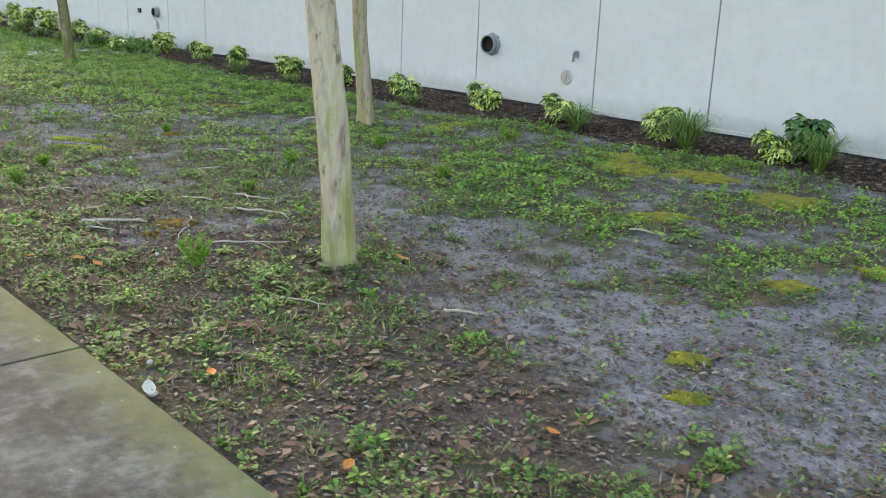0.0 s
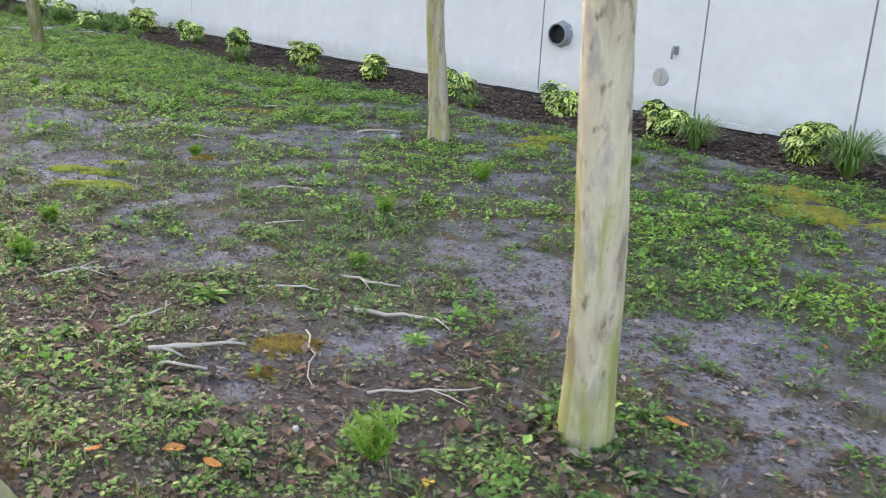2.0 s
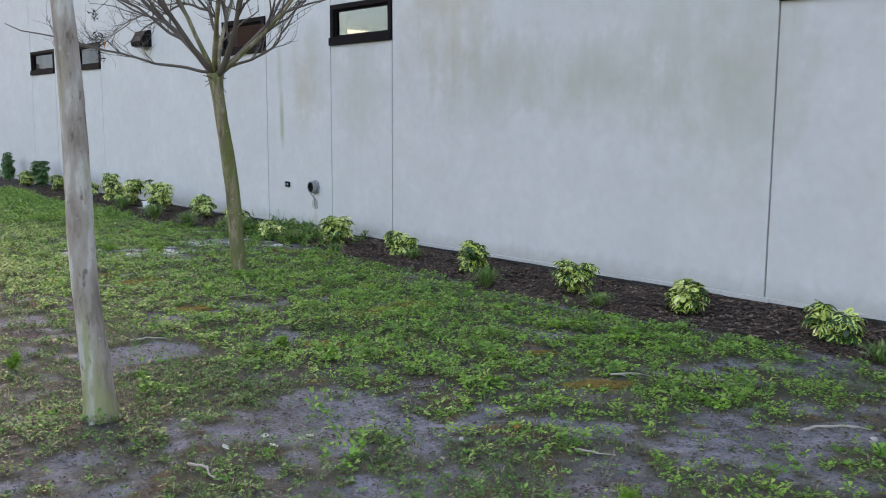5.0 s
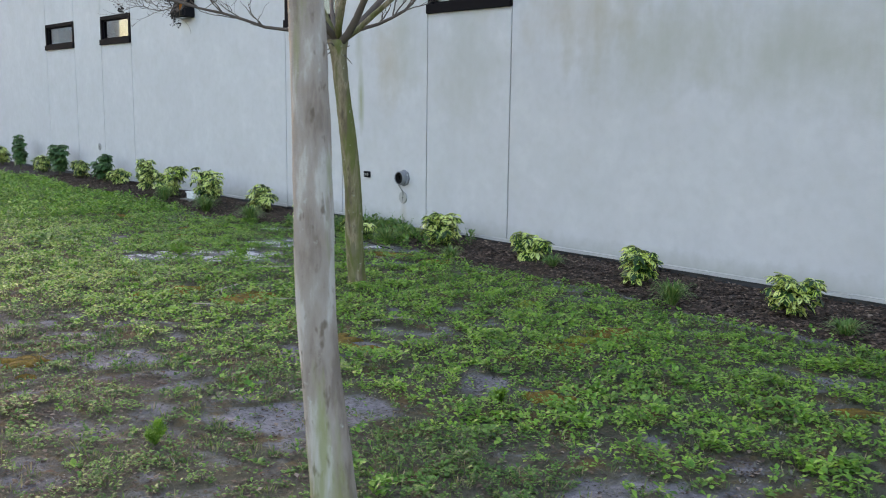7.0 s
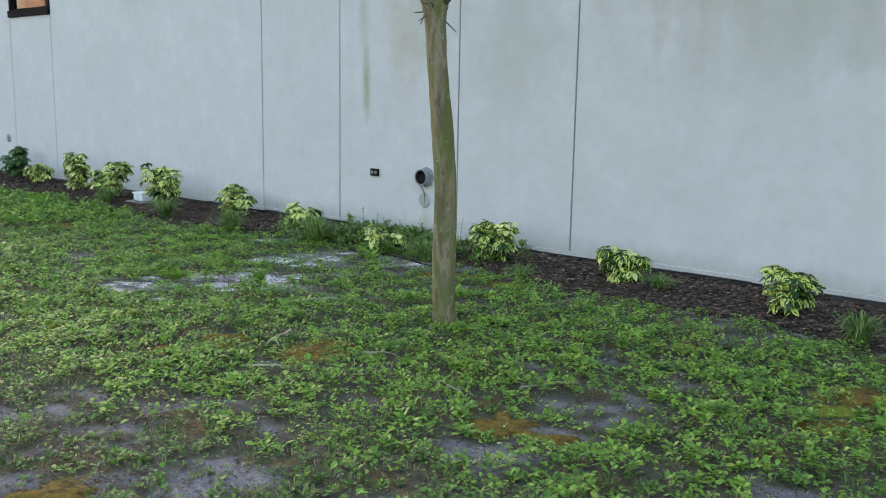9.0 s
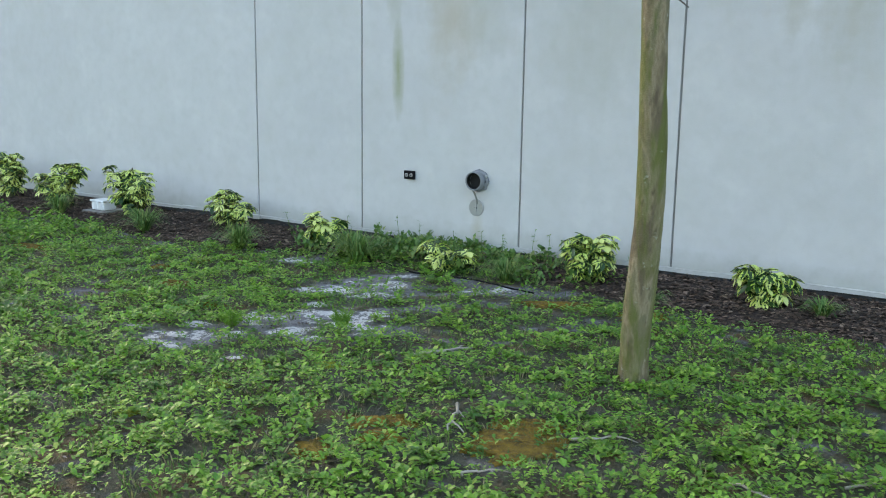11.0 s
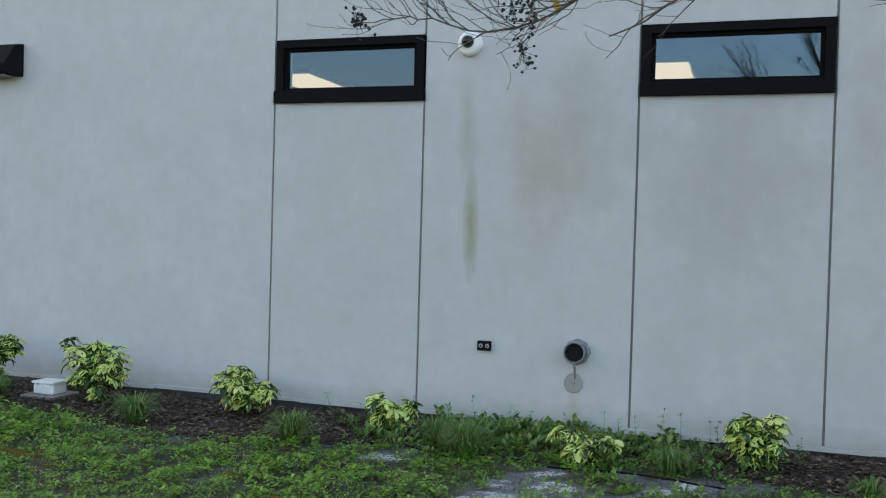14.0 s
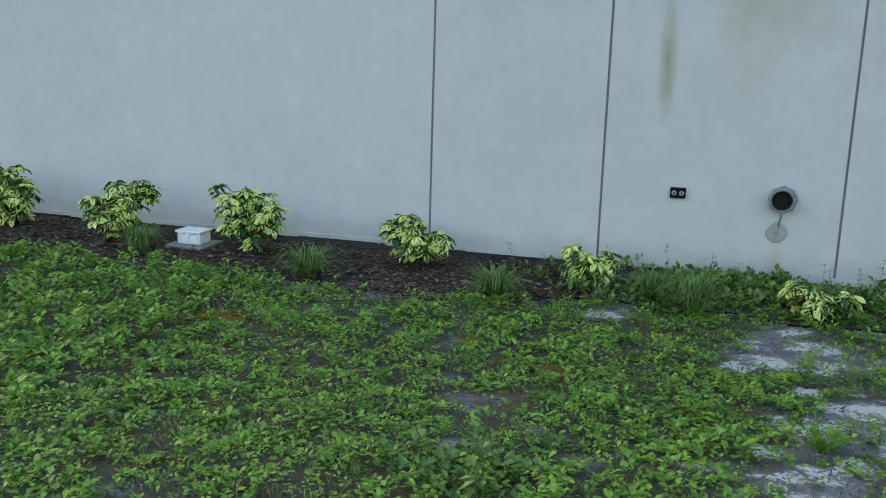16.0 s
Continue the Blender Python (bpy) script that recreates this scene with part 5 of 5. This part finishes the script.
for n, (x, y, r) in enumerate(((-4.6, 3.81, 0.07), (-5.54, 3.48, 0.11), (-1.95, 2.5, 0.05), (-4.2, 3.35, 0.06))):
    build_rosette(950 + n, x, y, r)
for n, (x, y, s, mat, label) in enumerate((
    (-3.84, 3.12, 0.07, YELLOW, "fallen yellow leaf lying on the soil"), (-3.54, 4.04, 0.08, ORANGE, "fallen orange leaf lying on the soil"), (-2.0, 2.49, 0.06, ORANGE, "fallen orange leaf lying on the soil"),
    (-1.74, 3.13, 0.05, ORANGE, "fallen orange leaf lying on the soil"), (-2.23, 2.39, 0.07, LITTER, "dry brown leaf lying on the soil"), (-4.3, 2.75, 0.06, ORANGE, "fallen orange leaf lying on the soil"),
    (-4.01, 2.6, 0.09, LITTER, "dry brown leaf lying on the soil"), (-4.7, 2.6, 0.07, LITTER, "dry brown leaf lying on the soil"), (-2.6, 2.9, 0.07, LITTER, "dry brown leaf lying on the soil"),
    (-3.5, 5.0, 0.06, ORANGE, "fallen orange leaf lying on the soil"), (-9.0, 5.2, 0.05, ORANGE, "fallen orange leaf lying on the soil"), (-2.9, 2.55, 0.06, ORANGE, "fallen orange leaf lying on the soil"),
    (-4.47, 2.66, 0.07, ORANGE, "fallen orange leaf lying on the soil"), (-4.6, 2.54, 0.06, ORANGE, "fallen orange leaf lying on the soil"), (-2.37, 2.13, 0.1, PALE_DRY, "pale dry leaf lying on the pavement"),
    (-3.15, 1.97, 0.05, PALE_DRY, "pale dry leaf lying on the pavement"), (-2.82, 2.29, 0.08, PALE_DRY, "pale dry leaf beside the pavement edge"), (-21.02, 6.55, 0.07, PALE_DRY, "white scrap of paper lying in the lawn"),
    (-9.75, 4.1, 0.07, PALE_DRY, "pale dry leaf lying on the soil"), (-9.61, 4.04, 0.07, PALE_DRY, "pale dry leaf lying on the soil"), (-9.63, 3.82, 0.06, PALE_DRY, "pale dry leaf lying on the soil"),
    (-9.57, 4.28, 0.05, PALE_DRY, "pale dry leaf lying on the soil"))):
    build_leaf(600 + n, x, y, s, mat, label)
def make_moss(name, low, high, tip):
    """Dense cushion moss, mottled from brown hollows to pale tips."""
    m = Mat(name, 0.95)
    fine, mid = m.noise(m.world(), 150, 3, 0.7), m.noise(m.world(), 22, 4, 0.65)
    c = m.mix(m.math("MULTIPLY", m.math("SUBTRACT", mid, 0.3, True), 2.5, True), low, high)
    c = m.mix(m.math("MULTIPLY", m.math("SUBTRACT", fine, 0.5, True), 3.0, True), c, tip)
    m.bump(m.math("ADD", fine, mid), 1.0, 0.02)
    return m.done(c)


MOSS_RUST = make_moss("rusty_moss", (0.065, 0.04, 0.006), (0.26, 0.165, 0.010), (0.38, 0.27, 0.022))
MOSS_OLIVE = make_moss("olive_moss", (0.10, 0.10, 0.010), (0.31, 0.30, 0.018), (0.46, 0.45, 0.045))
MOSS_LIME = make_moss("lime_moss", (0.10, 0.12, 0.012), (0.29, 0.35, 0.02), (0.42, 0.50, 0.05))


def build_moss(seed, x, y, rx, ry, way, mat, label):
    """A low cushion with a ragged, lobed rim that sinks into the soil."""
    rng = random.Random(seed)
    c, n = math.cos(radians(way)), math.sin(radians(way))
    lobes = [(rng.randrange(2, 9), rng.uniform(0, 6.28), rng.uniform(0.06, 0.16)) for _ in range(5)]
    sides, rings = 44, (0.0, 0.25, 0.5, 0.72, 0.88, 1.0)
    g = Geo()
    for k in rings:
        for i in range(sides if k else 1):
            a = 2 * math.pi * i / sides
            r = k * (1 + sum(w * math.sin(q * a + p) for q, p, w in lobes) + (rng.uniform(-0.2, 0.16) if k > 0.6 else 0))
            u, w = r * math.cos(a) * rx, r * math.sin(a) * ry
            px, py = x + u * c - w * n, y + u * n + w * c
            g.v.append((px, py, floor_z(px, py) + 0.018 * (1 - k ** 3) + rng.uniform(0.0, 0.005) - (0.008 if k == 1 else 0)))
    for i in range(sides):
        g.f.append((0, 1 + i, 1 + (i + 1) % sides))
        for k in range(len(rings) - 2):
            b, t = 1 + k * sides, 1 + (k + 1) * sides
            g.f.append((b + i, t + i, t + (i + 1) % sides, b + (i + 1) % sides))
    tagged(g.ob("moss_patch", mat, smooth=True), label, "moss", "moss patches in the lawn")


for n, spot in enumerate(MOSS):
    rusty = spot[0] < -7.0 or spot[1] < 4.0
    build_moss(800 + n, spot[0], spot[1], spot[2] * (0.9 if spot[1] < 4 else 1.1), spot[3] * (0.75 if spot[1] < 4 else 1.1), spot[4], MOSS_RUST if rusty else MOSS_OLIVE, "rust-brown cushion of moss in the lawn" if rusty else "olive-yellow cushion of moss in the lawn")
for n, spot in enumerate(BRIGHT_MOSS):
    lime = not -4.2 < spot[0]
    build_moss(900 + n, *spot, MOSS_LIME if lime else MOSS_OLIVE, "bright yellow-green cushion of moss in the lawn" if lime else "olive-yellow cushion of moss in the lawn")


def build_stalk(seed, x, y, tall):
    """A thin weed stalk with small leaves and a seed head."""
    rng = random.Random(seed)
    z = floor_z(x, y)
    g = Geo()
    path, radii = wander(rng, (x, y, z - 0.01), (rng.uniform(-0.2, 0.2), rng.uniform(-0.2, 0.1), 1), tall, 0.003, 0.0012, 6, 0.1, 0.05)
    g.tube(path, radii, 4, False)
    for _ in range(16):
        p = path[rng.randrange(1, 7)]
        v, f, _ = leaflet(rng.uniform(0.02, 0.045), rng.uniform(0.008, 0.016), 0.3)
        m = Matrix.Translation(p) @ Matrix.Rotation(rng.uniform(0, 6.28), 4, "Z") @ Matrix.Rotation(rng.uniform(-0.8, 0.2), 4, "Y")
        g.add([m @ Vector(q) for q in v], f)
    tagged(g.ob("weed_stalk", TUFT), "thin green weed stalk at the foot of the wall", "weed", "weed stalks by the wall")


for n in range(26):
    q = random.Random(700 + n)
    build_stalk(700 + n, -18.9 + 3.6 * n / 25 + q.uniform(-0.06, 0.06), q.uniform(8.75, 9.08), q.uniform(0.14, 0.3))
for x, y, r in ((-7.62, 6.46, 0.024), (-4.35, 3.05, 0.012), (-3.1, 2.42, 0.012), (-9.1, 4.9, 0.014), (-7.0, 4.1, 0.015)):
    pebble = Geo().lathe((x, y, floor_z(x, y) + 0.018), [(0.0, r * 0.8), (r * 0.7, r * 0.6), (r, 0.0), (r * 0.7, -r * 0.6)], 8, "z").ob("white_pebble", STONE, smooth=True)
    tagged(pebble, "small white pebble lying on the lawn", "pebble", "pebbles on the lawn")
flake = Geo().lathe((-2.85, 2.31, floor_z(-2.85, 2.31) + 0.015), [(0.0, 0.010), (0.014, 0.008), (0.022, 0.002), (0.014, -0.006)], 7, "z").ob("white_pebble", STONE, smooth=True)
tagged(flake, "small white pebble beside the pavement edge", "pebble")


# ---- low growth, thick where the lawn is green ----
def scatter(seed, per_m2, x0, x1, y0, y1, want):
    r = np.random.RandomState(seed)
    n = int(per_m2 * (x1 - x0) * (y1 - y0))
    x, y = r.uniform(x0, x1, n), r.uniform(y0, y1, n)
    keep = r.uniform(0, 1, n) < want(x, y)
    return r, x[keep], y[keep]


def leaves_mesh(name, mat, r, x, y, z, heading, pitch, length, width, label, category):
    """Many four-cornered leaves, each folded a little along its rib."""
    ch, sh, cp, sp = np.cos(heading), np.sin(heading), np.cos(pitch), np.sin(pitch)
    ax = np.stack([ch * cp, sh * cp, sp], -1)
    side = np.stack([-sh, ch, np.zeros_like(ch)], -1)
    up = np.cross(ax, side)
    base = np.stack([x, y, z], -1)
    L, W = length[:, None], width[:, None]
    mid = base + ax * L * 0.55
    v = np.stack([base, mid + side * W + up * W * 0.25, base + ax * L, mid - side * W + up * W * 0.25], 1).reshape(-1, 3)
    n = len(x)
    k = np.arange(n)[:, None] * 4
    faces = np.concatenate([k + [0, 2, 1], k + [0, 3, 2]], 0)
    o = raw(name, v.tolist(), faces.tolist(), mat)
    return tagged(o, label, category, kind="stuff")


def rosettes(seed, per_m2, x0, x1, want, leaves, size, name, mat, label, category, y0=2.3, y1=9.15, flat=(0.1, 0.9), lift=0.012, mound=0.0, slim=(0.25, 0.42)):
    r, cx, cy = scatter(seed, per_m2, x0, x1, y0, y1, want)
    n = len(cx)
    big = r.uniform(0.6, 1.25, n) * size
    k = leaves
    rep = lambda q: np.repeat(q, k)
    h = r.uniform(0, 2 * np.pi, n * k)
    jit = rep(big) * r.uniform(0.0, 0.7, n * k)
    x, y = rep(cx) + np.cos(h) * jit, rep(cy) + np.sin(h) * jit
    rise = mound * np.clip(grain(x, y, 0.13, 51) * 1.6 - 0.45, 0, 1)
    z = height(x, y) + r.uniform(0.0, 1.0, n * k) * (rep(big) * lift / 0.02 + rise) + 0.3 * rise
    L = rep(big) * r.uniform(0.6, 1.2, n * k)
    return leaves_mesh(name, mat, r, x, y, z, h + r.uniform(-0.7, 0.7, n * k), r.uniform(flat[0], flat[1], n * k), L, L * r.uniform(slim[0], slim[1], n * k), label, category)


def weeds(seed, per_m2, x0, x1, want, leaves, size, mat, label, mound=0.06, y0=2.3, y1=9.15):
    """Low broad-leaved plants: blunt arching leaves round a crown, in humps with gaps between."""
    r, cx, cy = scatter(seed, per_m2, x0, x1, y0, y1, want)
    n = len(cx)
    big = size * r.uniform(0.55, 1.0, n) * (0.7 + 0.65 * grain(cx, cy, 0.19, 52))
    rep = lambda q: np.repeat(q, leaves)
    m = n * leaves
    heading = r.uniform(0, 2 * np.pi, m)
    away = rep(big) * r.uniform(0.0, 0.55, m)
    x, y = rep(cx) + np.cos(heading) * away, rep(cy) + np.sin(heading) * away
    hump = mound * np.clip(grain(x, y, 0.16, 51) * 1.7 - 0.5, 0, 1)
    z = height(x, y) + r.uniform(0.0, 1.0, m) ** 0.7 * (rep(big) * 0.5 + hump)
    heading = heading + r.uniform(-0.6, 0.6, m)
    length = rep(big) * r.uniform(0.65, 1.2, m)
    wide = length * r.uniform(0.2, 0.33, m)
    rise = r.uniform(0.05, 0.95, m)
    c, q = np.cos(heading), np.sin(heading)
    side = np.stack([-q, c, r.uniform(-0.35, 0.35, m)], -1) * wide[:, None]
    base = np.stack([x, y, z], -1)

    def along(k, droop):
        out = k * length * np.cos(rise)
        return base + np.stack([c * out, q * out, length * (k * np.sin(rise) - droop)], -1)

    a, b = along(0.42, 0.02), along(0.8, 0.14)
    v = np.stack([base, a - side * 0.85, a + side * 0.85, b - side * 0.8, b + side * 0.8, along(1.0, 0.28)], 1).reshape(-1, 3)
    k = np.arange(m) * 6
    tri = np.concatenate([np.stack([k, k + 2, k + 1], -1), np.stack([k + 3, k + 4, k + 5], -1)], 0).tolist()
    quad = np.stack([k + 1, k + 2, k + 4, k + 3], -1).tolist()
    return tagged(raw("low_weeds", v.tolist(), tri + quad, mat), label, "weeds", kind="stuff")


lush = lambda x, y: np.clip((y - np.interp(x, [-20, -17, -14, -9, -4], [1.5, 2.6, 4.1, 4.6, 5.0]) + 0.8 * (grain(x, y, 0.5, 55) - 0.5)) / 0.7, 0, 1)
growing = lambda x, y: np.clip(greenness(x, y) * 1.7 - 0.52, 0.08, 1) * (1 - 0.9 * sandy(x, y)) * (1 - 0.75 * blobs(x, y, MOSS)) * (1 - 0.5 * blobs(x, y, BRIGHT_MOSS)) * (y < mulch_edge(x) + np.where(np.abs(x + 17) < 1.6, 0.6, -0.03))
near_green = lambda x, y: growing(x, y) * lush(x, y)
dull_green = lambda x, y: growing(x, y) * (1 - lush(x, y))
patchy = lambda x, y: np.clip(greenness(x, y) * 1.1 - 0.1, 0, 1) * 0.8
weeds(11, 560, -20.5, 1.5, dull_green, 8, 0.031, WEED_MID, "low dull green weeds growing in sparse clumps beside the pavement", 0.05)
weeds(14, 430, -8.5, 1.5, near_green, 8, 0.035, WEED, "low green broad-leaved weeds with mossy patches between", 0.05)
weeds(1, 490, -20.5, -8.5, near_green, 8, 0.040, WEED, "low bright green broad-leaved weeds covering the lawn", 0.07)
rosettes(2, 260, -34, -20.5, near_green, 9, 0.046, "low_weeds", WEED, "low bright green broad-leaved weeds covering the lawn", "weeds", flat=(0.0, 0.8), lift=0.02, mound=0.085)
rosettes(3, 160, -22, 1.5, patchy, 8, 0.05, "short_grass", BLADE, "thin short green and straw-coloured grass blades", "grass", flat=(0.4, 1.4), lift=0.0, slim=(0.035, 0.07))
edge_weeds = lambda x, y: np.clip(2.4 * grain(x, y, 0.3, 71) - 0.5, 0, 1.3) * np.clip(1.5 - np.abs(x + 17.2) / 1.2, 0, 1) * np.clip((y - 8.1) / 0.3, 0, 1)
rosettes(4, 230, -19.5, -15.0, edge_weeds, 8, 0.055, "tall_weeds", TUFT, "taller green weeds at the foot of the wall", "weeds", 8.0, 9.15, (0.3, 1.3), 0.03)
litter_want = lambda x, y: np.clip(0.25 + browned(x, y) * 0.9 - 0.2 * sandy(x, y), 0, 1) * np.interp(x, [-24, -17, -12, -4], [0.1, 0.25, 0.5, 1.0]) * (y < mulch_edge(x))
rosettes(5, 850, -20, 1.5, litter_want, 3, 0.027, "leaf_litter", LITTER, "scattered dry brown and grey plant litter", "litter", flat=(-0.15, 0.35), lift=0.006)
mulch_want = lambda x, y: np.clip((y - mulch_edge(x)) / 0.15 + 0.4, 0, 1)
rosettes(6, 1250, -28, 1.5, mulch_want, 2, 0.042, "bark_mulch", MULCH, "dark brown shredded bark mulch along the wall", "mulch", 7.7, 9.19, (-0.25, 0.35), 0.008)
flower_want = lambda x, y: np.clip(greenness(x, y) - 0.6, 0, 1) * 0.5
rosettes(7, 14, -26, -16, flower_want, 5, 0.008, "tiny_flowers", FLOWER, "tiny yellow flowers among the weeds", "flowers", flat=(0.0, 0.3), lift=0.09)
stubble_want = lambda x, y: np.clip(1.0 - greenness(x, y) - sandy(x, y) - 0.6 * blobs(x, y, MOSS), 0, 1) * (y < mulch_edge(x)) * np.interp(x, [-22, -14, -8], [0.3, 0.6, 1.0])
rosettes(8, 330, -20, 1.5, stubble_want, 4, 0.026, "dry_stubble", STUBBLE, "short dry grey-green stubble on bare soil", "stubble", flat=(0.0, 1.0), lift=0.0, slim=(0.06, 0.2))
curled_want = lambda x, y: np.clip(browned(x, y) * 1.3 - 0.3, 0, 1) * np.interp(x, [-16, -9, -7, -3], [0.15, 0.3, 1.0, 1.0]) * (y < 5.0)
rosettes(15, 120, -16, 1.5, curled_want, 2, 0.045, "curled_leaves", DEAD_LEAF, "curled red-brown dead leaves scattered on the soil", "litter", 2.3, 5.0, (-0.1, 0.6), 0.01)
broad = lambda x, y: np.clip(1.3 - np.hypot((x + 18.43) / 0.28, (y - 5.3) / 0.28), 0, 1)
rosettes(9, 420, -19.0, -17.9, broad, 6, 0.05, "broadleaf_patch", TUFT, "patch of larger dark green broad leaves in the lawn", "weeds", 4.8, 5.8, (0.1, 0.9), 0.03)
heap = lambda x, y: np.clip(1.4 - np.hypot((x + 3.75) / 0.25, (y - 3.7) / 0.2), 0, 1) + 0.6 * np.clip(1.3 - np.hypot((x + 7.3) / 0.3, (y - 6.55) / 0.22), 0, 1)
rosettes(10, 320, -8.0, -3.0, heap, 3, 0.055, "dead_leaves", LITTER, "dry brown leaves heaped at the foot of the trees", "litter", 3.2, 7.0, (-0.2, 0.5), 0.01)
sprigs = lambda x, y: np.clip(5.0 * grain(x, y, 0.22, 91) - 3.7, 0, 1) * np.clip(greenness(x, y) * 1.6, 0.1, 1) * (y < mulch_edge(x) - 0.1)
rosettes(12, 170, -9.0, 1.5, sprigs, 7, 0.033, "leafy_weeds", SPRIG, "small bright green leafy weeds in loose clumps", "weeds", flat=(0.0, 1.0), lift=0.016, mound=0.05, slim=(0.3, 0.5))
rosettes(13, 120, -24.0, -9.0, sprigs, 7, 0.036, "leafy_weeds", SPRIG, "small bright green leafy weeds standing out of the lawn", "weeds", flat=(0.0, 1.0), lift=0.02, mound=0.09, slim=(0.3, 0.5))
